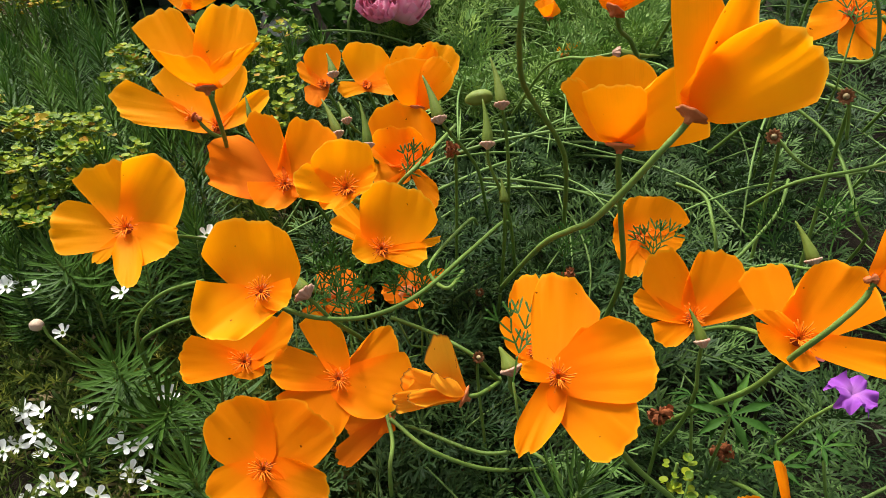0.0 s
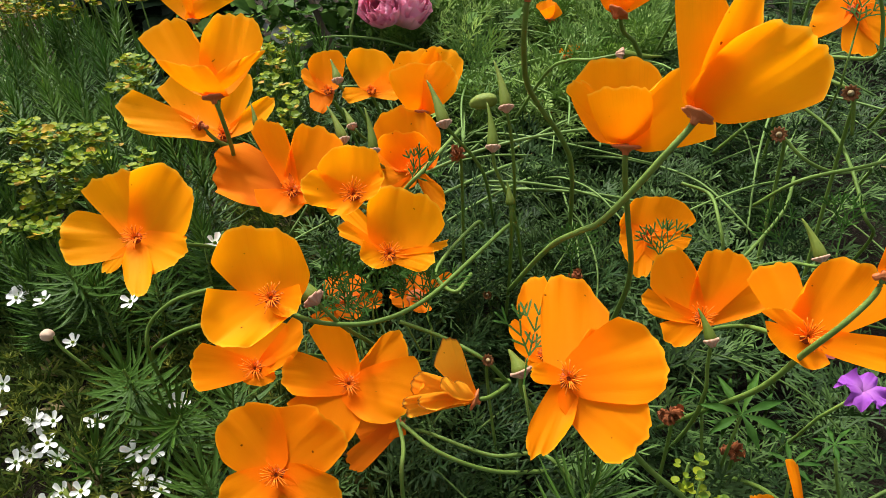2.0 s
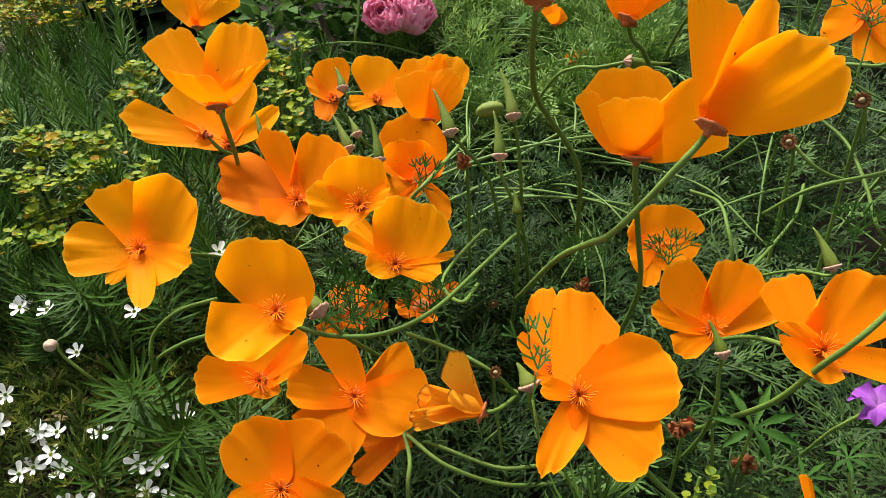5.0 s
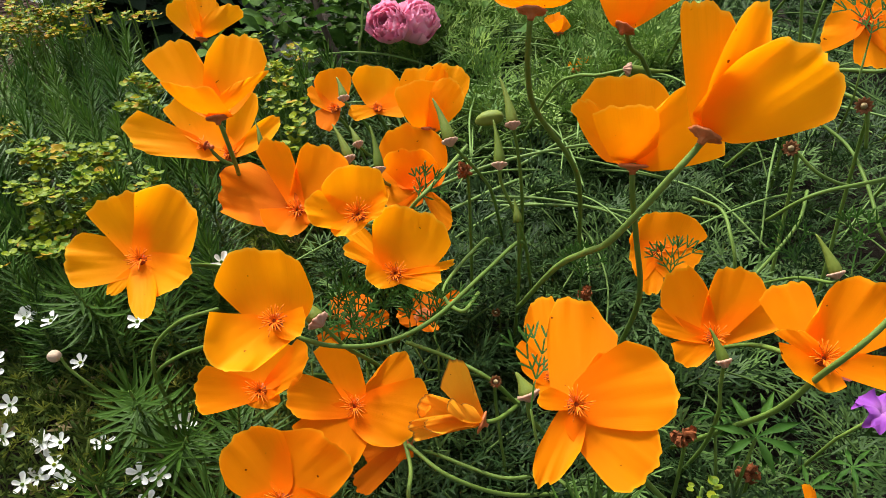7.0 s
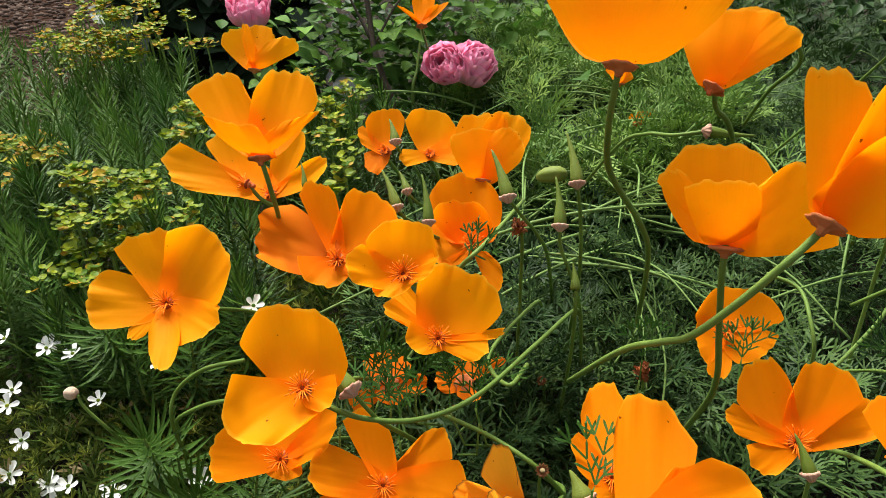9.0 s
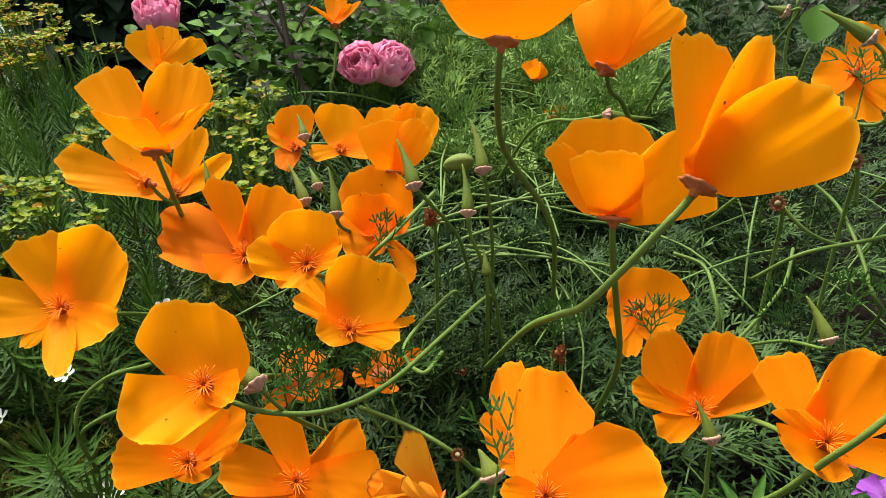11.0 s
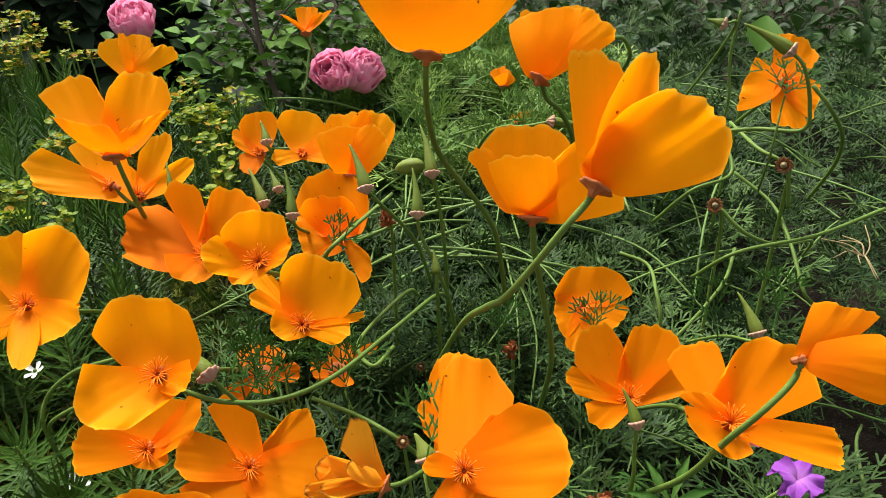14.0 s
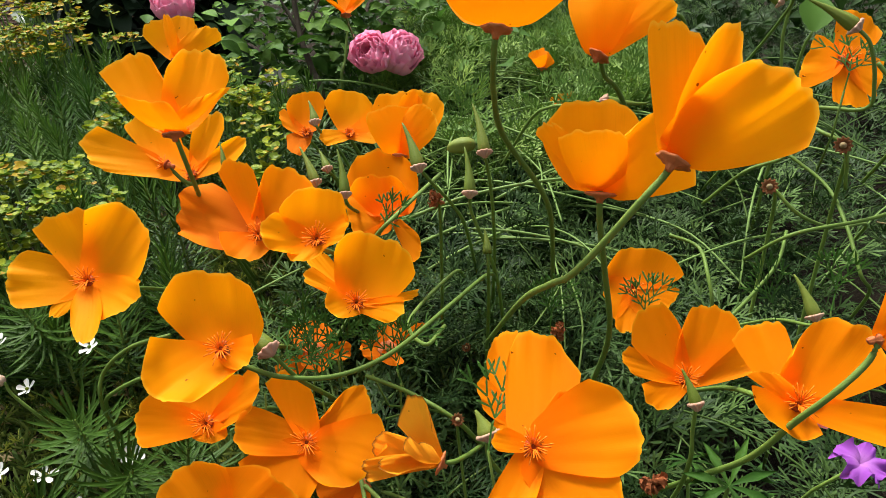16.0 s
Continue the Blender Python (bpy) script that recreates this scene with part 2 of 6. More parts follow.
def petal_data(mid, side, crown, cup, ruffle, seed, nu=18, nv=41, waist=0.2, fan=0.56, square=2.6):
    """A fan-shaped petal from its foot at the origin: mid is the way to the middle between its two rim corners, side half the way
    from one corner to the other, crown the way from that middle to the top of the rim (a number: a share of mid); cup hollows it,
    ruffle waves the rim, fan sets how soon it widens, square how broad its top is."""
    r = np.random.default_rng(seed)
    mid, side = np.asarray(mid, float), np.asarray(side, float)
    crown = mid * crown if isinstance(crown, (int, float)) else np.asarray(crown, float)
    top = mid + crown
    length = np.linalg.norm(top)
    flex = min(length, 1.5 * np.linalg.norm(side))
    n = np.cross(side, top)
    n /= np.linalg.norm(n)
    ph = r.uniform(0, 6.3, 6)
    off = r.uniform(-50, 50)
    u, v = np.meshgrid(np.linspace(0, 1, nu), np.linspace(-1, 1, nv), indexing="ij")
    rim = np.array([noise.noise((off, 3.1 * q, 0.0)) * 0.10 + noise.noise((off, 7.0 * q, 4.0)) * 0.05 + noise.noise((off, 13.0 * q, 8.0)) * 0.012 for q in v[0]])
    pleat = np.array([[noise.noise((off + 2.2 * a, 3.6 * q, 2.0)) + 0.25 * noise.noise((off + 2.6 * a, 8.0 * q, 6.0)) + 0.30 * noise.noise((off + 5.5 * a, 5.0 * q, 9.0)) for q in v[0]] for a in u[:, 0]])
    prof = (waist * (1 - u) + (1 - waist * (1 - u)) * u ** fan) * (1 + 0.13 * u * (1 - u ** 4))
    out = cup * length * (0.40 * v * v * u - 0.75 * np.sin(np.pi * np.minimum(1.0, u ** 0.8)) * (1 - 0.3 * v * v))
    out += 1.7 * ruffle * flex * u ** 3.6 * (np.sin(4.2 * v + ph[2]) + 0.45 * np.sin(8.6 * v + ph[3]) + 0.10 * np.sin(17 * v + ph[5]))
    out += 0.014 * flex * u ** 1.1 * pleat
    lift = u ** 1.4 * (1 - np.abs(v) ** square)
    p = u[..., None] * mid + (v * prof)[..., None] * side + lift[..., None] * crown + (rim[None, :] * u ** 4)[..., None] * (0.5 * mid + 0.7 * crown) + out[..., None] * n
    verts = p.reshape(-1, 3).tolist()
    uvs = np.stack((u, v * 0.5 + 0.5), -1).reshape(-1, 2).tolist()
    faces = [(i * nv + k, i * nv + k + 1, (i + 1) * nv + k + 1, (i + 1) * nv + k) for i in range(nu - 1) for k in range(nv - 1)]
    return verts, faces, uvs


def petal(name, parent, mat, mid, side, crown, cup, ruffle, seed, **kw):
    v, f, uv = petal_data(mid, side, crown, cup, ruffle, seed, **kw)
    return link(name, mesh_of(name, v, f, uv), mat, parent)


def turn_to(axis, spin=0.0):
    return Vector(axis).to_track_quat("Z", "Y").to_matrix().to_4x4() @ Matrix.Rotation(spin, 4, "Z")


def stamen_data(axis, length, count, seed, spread=0.95):
    r = np.random.default_rng(seed)
    z = np.array(axis, float)
    z = z / np.linalg.norm(z)
    a = np.cross(z, (0.3, 0.2, 0.9))
    a /= np.linalg.norm(a)
    b = np.cross(z, a)
    out_list = []
    for i in range(count):
        w = 2 * math.pi * (i + r.uniform(-0.3, 0.3)) / count
        s = spread * r.uniform(0.55, 1.1)
        out = a * math.cos(w) + b * math.sin(w)
        l = length * r.uniform(0.75, 1.15)
        p = [z * 0.001 + out * 0.001, (z * math.cos(s * 0.7) + out * math.sin(s * 0.7)) * l * 0.5, (z * math.cos(s) + out * math.sin(s)) * l]
        out_list.append(tube_data(glide(p, 3), 0.00034, 0.00024, 5))
    return out_list


count_of = [0]


def poppy(label, at, petals, axis, stem, mat=None, stamens=0.0, back=(0, 0, -1), rim=True, collar=1.35, group="poppies in the bed"):
    """One flower with its own stalk. petals: mid (3), side (3), crown (3), cup, ruffle, fan, square, waist; one value more marks a withered one."""
    count_of[0] += 1
    seed = 100 * count_of[0]
    mat = mat or ORANGE
    ob = thing("poppy_flower", at, label, "flower", group)
    for i, q in enumerate(petals):
        petal("petal", ob, RUST if len(q) > 14 else mat, q[:3], q[3:6], q[6:9], q[9], q[10], seed + i, fan=q[11], square=q[12], waist=q[13])
    if stamens:
        v, f = lathe_data(axis, [(-0.0004, 0.0030), (0.0003, 0.0034), (0.0010, 0.0024), (0.0018, 0.0006)], 12)
        heart = link("flower_centre", mesh_of("flower_centre", v, f), HEART, ob, "deep orange flower centre with thread-like stamens")
        for v, f in stamen_data(axis, 1.12 * stamens, 24, seed):
            link("stamen", mesh_of("stamen", v, f), STAMEN, heart)
    if rim:
        wide = min(collar, 1.0) if stamens else collar
        v, f = lathe_data(back, [(0.0004, 0.0020), (0.0005, 0.0038 * wide), (0.0012, 0.0046 * wide), (0.0019, 0.0040 * wide), (0.0026, 0.0020 * wide), (0.0036, 0.0015), (0.0050, 0.0012)], 28, (0, 0, 0), 0.09, 7)
        link("receptacle", mesh_of("receptacle", v, f), RIM, ob, "reddish flared receptacle rim")
    if len(stem) > 1:
        tube("stalk", glide(stem, 8), 0.0012, 0.0016, STEM, ob, "smooth green stalk")
    return ob


def pod(label, at, tip, radius, stem, rim=True, mat=None, blunt=False):
    """A seed pod or pointed bud: foot at at, tip an offset from it, on its stalk."""
    tip = np.asarray(tip, float)
    length = np.linalg.norm(tip)
    radius *= 0.74
    ob = thing("seed_pod", at, label, "seed pod", "poppy seed pods")
    prof = [(0, radius * 0.85), (0.1, radius), (0.25, radius * 0.9), (0.45, radius * 0.62), (0.7, radius * 0.36), (0.92, radius * 0.2), (1.0, radius * 0.08)]
    if blunt:
        prof = [(0, radius * 0.3), (0.08, radius * 0.7), (0.25, radius * 0.98), (0.5, radius * 1.05), (0.75, radius * 0.9), (0.93, radius * 0.55), (1.0, radius * 0.2)]
    v, f = lathe_data(tip, [(h * length, r) for h, r in prof], 24, (0, 0, 0), 0.06 if blunt else 0.045, 5 if blunt else 8)
    bend = np.cross(tip, (0.2, 0.9, 0.1))
    bend = bend / np.linalg.norm(bend) * length * 0.13
    v = [np.asarray(q) + bend * (np.dot(q, tip) / length ** 2) ** 2 for q in v]
    link("capsule", mesh_of("capsule", v, f), mat or POD, ob)
    if rim:
        v, f = lathe_data(-tip, [(-0.0014, radius * 0.90), (-0.0013, radius * 1.20), (-0.0004, radius * 1.25), (0.0006, radius * 1.0), (0.0016, radius * 0.62), (0.0030, 0.0012)], 42, (0, 0, 0), 0.13, 9)
        link("receptacle", mesh_of("receptacle", v, f), PALE_RIM, ob, "pale pink papery collar")
    if len(stem) > 1:
        tube("stalk", glide(stem, 8), 0.0010, 0.0014, STEM, ob)
    return ob

# ---- poppies ----
poppy('wide-open golden-orange poppy with one narrow hanging petal', (-0.1805, 0.3503, 0.2945), [
    (-0.0149, 0.0173, 0.0284, 0.0157, 0.0048, 0.0037, -0.0017, 0.0026, 0.0027, 0.12, 0.025, 0.72, 3.4, 0.3),
    (0.0179, 0.0036, 0.0217, 0.0162, -0.0113, -0.0132, 0.0109, 0.0079, 0.0112, 0.1, 0.025, 0.51, 4, 0.3),
    (0.0225, -0.0158, -0.0026, -0.0102, -0.0073, -0.0079, 0.006, -0.0024, -0.0013, 0.05, 0.025, 0.46, 3.4, 0.3),
    (0.0066, -0.0217, -0.0068, -0.0095, 0.0032, 0.0008, 0.0037, -0.0172, -0.0064, 0.06, 0.025, 0.42, 3.4, 0.3),
    (-0.0339, -0.0034, 0.003, -0.0002, 0.0119, 0.0111, -0.0081, -0.0002, 0.0007, 0.1, 0.04, 0.47, 3.4, 0.3),
    (-0.0122, -0.0102, -0.009, -0.0066, -0.0014, -0.0012, -0.0011, -0.005, -0.0045, 0.05, 0.025, 0.46, 3.4, 0.3)],
    (0, -0.68, 0.73), [(0, 0, 0), (-0, 0.0082, -0.0088), (0.015, 0.0798, -0.0562), (0.035, 0.1915, -0.1532), (0.05, 0.3308, -0.2553)], mat=GOLD, stamens=0.0085, back=(-0, 0.68, -0.73))
poppy('golden-orange poppy tipped sideways with a broad frilled petal', (-0.089, 0.284, 0.2977), [
    (-0.0042, 0.0055, 0.0171, 0.023, 0.0002, -0.0024, -0.0012, 0.0116, 0.0136, 0.14, 0.025, 0.31, 5, 0.3),
    (-0.0107, -0.0108, 0.0035, -0.0166, 0.0021, 0.0079, -0.0084, -0.0171, -0.0094, 0.12, 0.05, 0.34, 4, 0.3),
    (0.0094, -0.0017, 0.0001, -0.0047, -0.0054, -0.0054, 0.0041, -0.0034, -0.0029, 0.1, 0.025, 0.46, 3.4, 0.3)],
    (0, -0.68, 0.73), [(0, 0, 0), (-0, 0.0082, -0.0088), (0.009, 0.0803, -0.0565), (0.021, 0.1928, -0.1542), (0.03, 0.3427, -0.257)], mat=GOLD, stamens=0.0085, back=(-0, 0.68, -0.73))
poppy('orange poppy below a larger bloom, petals partly folded', (-0.1087, 0.2979, 0.2407), [
    (-0.0035, 0.0134, 0.0166, 0.0211, 0.0024, 0.0021, -0.0011, 0.0028, 0.002, 0.1, 0.025, 0.46, 3.4, 0.3),
    (0.0149, 0.0074, 0.011, -0.0055, -0.0096, -0.0113, 0.0102, -0.0006, 0.0007, 0.1, 0.025, 0.46, 3.4, 0.3),
    (0.0019, -0.0039, -0.0023, -0.0084, -0.0021, -0.002, 0.0049, -0.0035, -0.003, 0.05, 0.025, 0.46, 3.4, 0.3),
    (-0.0267, -0.0081, 0.0086, -0.0005, 0.0093, 0.009, -0.0049, -0.0014, 0.0001, 0.06, 0.015, 0.68, 3.4, 0.3)],
    (0, -0.68, 0.73), [(0, 0, 0), (-0, 0.0082, -0.0088), (0.009, 0.0632, -0.0445), (0.021, 0.1516, -0.1213), (0.03, 0.2724, -0.2022)], stamens=0.0085, back=(-0, 0.68, -0.73))
poppy('wide-open orange poppy with notched petals and dark specks', (-0.0576, 0.2944, 0.2315), [
    (-0.0291, 0.0006, 0.0079, 0.0004, 0.0085, 0.0083, -0.0071, -0.0006, 0.0006, 0.08, 0.025, 0.42, 3.4, 0.3),
    (-0.0086, 0.0128, 0.0195, 0.0133, -0.0032, -0.0058, 0.0009, 0.0066, 0.0083, 0.1, 0.025, 0.51, 3.4, 0.3),
    (0.0222, 0.0102, 0.0114, 0.0109, -0.0007, -0.0001, 0.0035, 0.0095, 0.0096, 0.08, 0.025, 0.59, 3.4, 0.3),
    (0.0241, -0.0065, 0.0018, -0.0122, -0.0119, -0.0129, 0.0118, -0.0066, -0.0045, 0.08, 0.025, 0.51, 3.4, 0.3),
    (-0.0145, -0.0147, -0.0102, -0.0191, 0.005, 0.0053, 0.0027, -0.0084, -0.0076, 0.08, 0.025, 0.51, 3.4, 0.3)],
    (0, -0.68, 0.73), [(0, 0, 0), (-0, 0.0082, -0.0088), (0.006, 0.0595, -0.0419), (0.014, 0.1427, -0.1142), (0.02, 0.2593, -0.1903)], stamens=0.0085, back=(-0, 0.68, -0.73))
poppy('large orange poppy with rounded overlapping petals low in the bed', (-0.092, 0.2496, 0.2107), [
    (-0.0137, 0.0118, 0.0183, 0.014, 0.009, 0.0088, -0.0104, 0.0061, 0.0076, 0.08, 0.025, 0.51, 3.4, 0.3),
    (0.0149, 0.012, 0.0157, 0.0157, -0.0104, -0.0099, 0.0147, 0.0042, 0.005, 0.08, 0.025, 0.51, 3.4, 0.3),
    (-0.0158, -0.0119, -0.0058, -0.0088, 0.0088, 0.0081, -0.0078, -0.0038, -0.0025, 0.08, 0.025, 0.51, 3.4, 0.3),
    (0.0239, -0.0113, -0.0054, 0.0021, -0.0113, -0.0091, 0.0103, 0.0004, 0.0015, 0.08, 0.025, 0.51, 3.4, 0.3),
    (0.0068, -0.0194, -0.0159, -0.0158, 0.0003, 0.0, 0.0003, -0.0045, -0.0041, 0.08, 0.025, 0.51, 3.4, 0.3)],
    (0, -0.68, 0.73), [(0, 0, 0), (-0, 0.0082, -0.0088), (0.006, 0.0535, -0.0376), (0.014, 0.1283, -0.1027), (0.02, 0.2382, -0.1711)], stamens=0.0085, back=(-0, 0.68, -0.73))
poppy('small rust-orange poppy seen from behind among stems', (-0.0337, 0.3172, 0.1773), [
    (-0.0268, 0.0018, -0.0047, -0.0032, 0.0049, 0.0078, -0.0016, 0.0001, -0.0003, 0.05, 0.02, 0.4, 3.2, 0.4),
    (-0.0274, -0.0137, -0.0181, -0.0045, 0.0033, 0.0053, -0.0033, -0.0016, -0.0022, 0.05, 0.02, 0.4, 3.2, 0.4),
    (-0.0014, -0.0045, -0.0071, -0.0056, -0.0007, -0.0012, -0.0001, -0.0002, -0.0004, 0.05, 0.02, 0.56, 3.2, 0.4)],
    (-0.74, -0.33, -0.59), [(0, 0, 0), (0.0085, 0.0052, 0.0067), (0.0202, 0.0429, -0.0302), (0.014, 0.103, -0.0824), (0.02, 0.191, -0.1373)], mat=RUST, back=(0.74, 0.33, 0.59))
poppy('open orange poppy with a browning crumpled petal', (-0.0988, 0.3988, 0.2985), [
    (-0.0351, 0.0085, 0.0107, 0.0022, 0.015, 0.0142, -0.0148, -0.0002, 0.0004, 0.1, 0.08, 0.46, 3.4, 0.3, 1),
    (-0.0133, 0.0182, 0.0282, 0.0119, -0.0013, -0.0036, 0.0003, 0.0068, 0.0091, 0.12, 0.025, 0.59, 3.4, 0.3),
    (0.0186, 0.0116, 0.0197, 0.019, -0.0033, -0.0011, -0.0051, 0.012, 0.0139, 0.12, 0.025, 0.55, 3.4, 0.3),
    (-0.0074, -0.0041, -0.0011, -0.0161, 0.0025, 0.0033, -0.0019, -0.0093, -0.0084, 0.08, 0.025, 0.42, 3.4, 0.3),
    (0.0234, 0.0031, 0.0046, -0.0134, -0.0096, -0.0099, 0.0066, -0.0046, -0.0041, 0.08, 0.025, 0.46, 3.4, 0.3)],
    (0, -0.68, 0.73), [(0, 0, 0), (-0, 0.0082, -0.0088), (0, 0.0814, -0.0573), (0, 0.1954, -0.1563), (0, 0.3266, -0.2606)], stamens=0.0085, back=(-0, 0.68, -0.73))
poppy('golden half-closed poppy with overlapping cupped petals', (-0.0512, 0.3357, 0.3276), [
    (-0.0015, 0.0043, 0.0145, 0.0166, 0.0004, -0.0006, 0.0018, 0.0072, 0.0087, 0.16, 0.025, 0.31, 4.5, 0.3),
    (-0.0168, -0.0029, 0.0054, -0.0038, 0.0065, 0.0081, -0.0091, -0.0034, -0.0005, 0.16, 0.05, 0.42, 3.4, 0.3),
    (-0.0034, -0.0054, -0.0014, -0.0103, -0.0019, -0.0004, -0.0023, -0.0057, -0.0046, 0.12, 0.025, 0.46, 3.4, 0.3),
    (0.0106, 0.0011, 0.0054, -0.0037, -0.0051, -0.0068, 0.0044, -0.0008, -0.0002, 0.12, 0.025, 0.46, 3.4, 0.3)],
    (0, -0.68, 0.73), [(0, 0, 0), (-0, 0.0082, -0.0088), (0, 0.0903, -0.0636), (0, 0.2167, -0.1734), (0, 0.3679, -0.289)], mat=GOLD, stamens=0.0085, back=(-0, 0.68, -0.73))
poppy('open orange poppy with frilled lower petals', (-0.0359, 0.3535, 0.2788), [
    (0.011, 0.0098, 0.0225, 0.0221, -0.0058, -0.0049, 0.0007, 0.0092, 0.0104, 0.14, 0.025, 0.36, 4, 0.3),
    (0.0176, -0.0032, 0.0, -0.0082, -0.0034, -0.0043, 0.0052, -0.0057, -0.0044, 0.08, 0.04, 0.46, 3.4, 0.3),
    (0.0291, 0.001, 0.0048, -0.0057, -0.0019, -0.0026, 0.0021, -0.0016, -0.0012, 0.05, 0.025, 0.46, 3.4, 0.3),
    (-0.007, -0.0007, 0.0019, -0.0084, 0.0046, 0.0055, -0.0064, -0.0056, -0.0045, 0.1, 0.04, 0.46, 3.4, 0.3),
    (-0.0234, 0.0121, 0.0094, -0.0025, 0.0046, 0.004, -0.0072, -0.0004, -0.0007, 0.08, 0.025, 0.34, 3.4, 0.3),
    (-0.0242, 0.0232, 0.0148, 0.0057, 0.0015, 0.0018, -0.0035, 0.0033, 0.0022, 0.08, 0.025, 0.34, 3.4, 0.3)],
    (0, -0.68, 0.73), [(0, 0, 0), (-0, 0.0082, -0.0088), (0.006, 0.0751, -0.0529), (0.014, 0.1803, -0.1443), (0.02, 0.3145, -0.2404)], mat=GOLD, stamens=0.0085, back=(-0, 0.68, -0.73))
poppy('drooping reddish-orange poppy behind seed pods', (-0.0228, 0.4411, 0.2906), [
    (-0.0073, 0.0166, 0.0202, 0.0242, 0.0014, 0.0008, 0.0002, 0.0136, 0.0141, 0.14, 0.06, 0.38, 3.4, 0.3),
    (-0.0236, 0.0012, 0.003, -0.0035, 0.013, 0.0124, -0.0053, 0.0004, 0.0004, 0.1, 0.025, 0.38, 3.4, 0.3),
    (-0.0082, 0.0049, 0.0169, 0.0187, 0.0019, -0.0009, -0.0011, 0.0065, 0.0076, 0.12, 0.05, 0.34, 4, 0.3),
    (0.0112, -0.0119, -0.0141, 0.0024, -0.0085, -0.0095, 0.0085, 0.0007, 0.0001, 0.06, 0.025, 0.42, 3.4, 0.3),
    (-0.0183, -0.0085, -0.0079, -0.0019, -0.0007, -0.0007, 0.0053, -0.0022, -0.002, 0.06, 0.025, 0.46, 3.4, 0.3)],
    (0, -0.68, 0.73), [(0, 0, 0), (-0, 0.0082, -0.0088), (0.006, 0.0789, -0.0555), (0.014, 0.1894, -0.1515), (0.02, 0.3177, -0.2525)], stamens=0.0085, back=(-0, 0.68, -0.73))
poppy('cup-shaped orange poppy with creamy edged petals', (-0.0184, 0.4772, 0.3203), [
    (-0.0026, 0.027, 0.0284, 0.0171, 0.0015, 0.0022, -0.0014, 0.004, 0.0064, 0.1, 0.025, 0.36, 4, 0.3),
    (0.0152, 0.0223, 0.0263, 0.0144, -0.003, -0.0052, 0.0051, 0.0057, 0.0091, 0.1, 0.025, 0.36, 4, 0.3),
    (-0.0065, 0.0043, 0.0261, 0.0146, 0.0032, 0.005, -0.0075, 0.0023, 0.0039, -0.12, 0.025, 0.42, 3.4, 0.3),
    (0.0151, 0.0005, 0.0234, 0.009, -0.0047, -0.0077, 0.0061, 0.0046, 0.0073, -0.12, 0.025, 0.42, 3.4, 0.3)],
    (0.08, 0.61, 0.79), [(0, 0, 0), (-0.001, 0.0059, -0.0104), (-0.0017, 0.0875, -0.0616), (0, 0.2099, -0.1679), (0, 0.3479, -0.2799)], mat=GOLD, back=(-0.08, -0.61, -0.79))
poppy('orange poppy with an upright fan petal and dark stamens', (-0.0567, 0.5142, 0.3228), [
    (-0.0008, 0.0111, 0.0176, 0.0182, -0.0015, -0.0022, 0.0001, 0.0079, 0.009, 0.12, 0.025, 0.51, 3.4, 0.3),
    (0.0167, -0.0017, 0.0006, -0.0051, -0.0046, -0.0048, 0.0062, -0.0038, -0.0029, 0.06, 0.025, 0.46, 3.4, 0.3),
    (-0.0142, -0.0031, -0.0009, -0.0055, 0.0036, 0.0039, -0.0049, -0.0043, -0.0034, 0.06, 0.025, 0.46, 3.4, 0.3),
    (0.019, 0.0086, 0.0095, 0.0019, -0.0063, -0.006, 0.003, 0.0003, 0.0004, 0.06, 0.025, 0.46, 3.4, 0.3)],
    (0, -0.68, 0.73), [(0, 0, 0), (-0, 0.0082, -0.0088), (0, 0.0877, -0.0617), (0, 0.2104, -0.1683), (0, 0.3486, -0.2805)], mat=GOLD, stamens=0.005, back=(-0, 0.68, -0.73))
poppy('small orange poppy behind a pointed pod', (-0.0922, 0.5341, 0.3167), [
    (-0.0014, 0.0123, 0.0185, 0.0145, 0.0011, 0.0011, -0.0004, 0.0066, 0.0079, 0.12, 0.025, 0.47, 3.4, 0.3),
    (-0.0141, 0.006, 0.0079, -0.0045, 0.0064, 0.007, -0.006, -0.0012, -0.0007, 0.06, 0.025, 0.46, 3.4, 0.3),
    (-0.0069, -0.0052, -0.0048, -0.0085, 0.0033, 0.0031, -0.0021, -0.0077, -0.0072, 0.06, 0.025, 0.46, 3.4, 0.3, 1)],
    (0, -0.68, 0.73), [(0, 0, 0), (-0, 0.0082, -0.0088), (0, 0.0862, -0.0607), (0, 0.207, -0.1656), (0, 0.3436, -0.276)], stamens=0.005, back=(-0, 0.68, -0.73))
poppy('cup-shaped orange poppy held upright on a slanting stalk', (-0.1284, 0.3734, 0.3711), [
    (-0.0266, 0.0217, 0.0242, 0.0148, 0.0009, 0.0012, 0.0012, 0.0063, 0.0101, 0.1, 0.025, 0.42, 3.2, 0.42),
    (-0.0128, -0.0033, 0.0177, 0.014, -0.001, -0.0019, 0.0003, 0.0003, 0.0005, -0.15, 0.025, 0.26, 3.4, 0.5),
    (0.0107, 0.0201, 0.0246, 0.0168, -0.0006, -0.0012, 0.0003, 0.0074, 0.0119, 0.1, 0.025, 0.42, 3.4, 0.35),
    (0.0183, 0.0038, 0.0171, 0.0124, 0.0028, 0.0043, 0.0011, 0.0013, 0.002, -0.06, 0.025, 0.34, 3.4, 0.4)],
    (-0.15, 0.5, 0.85), [(0, 0, 0), (0.0014, 0.003, -0.014), (-0.0039, 0.0267, -0.0422), (-0.0212, 0.0829, -0.0843), (-0.028, 0.1218, -0.115), (-0.0372, 0.2087, -0.1973)], mat=GOLD, back=(0.15, -0.5, -0.85))
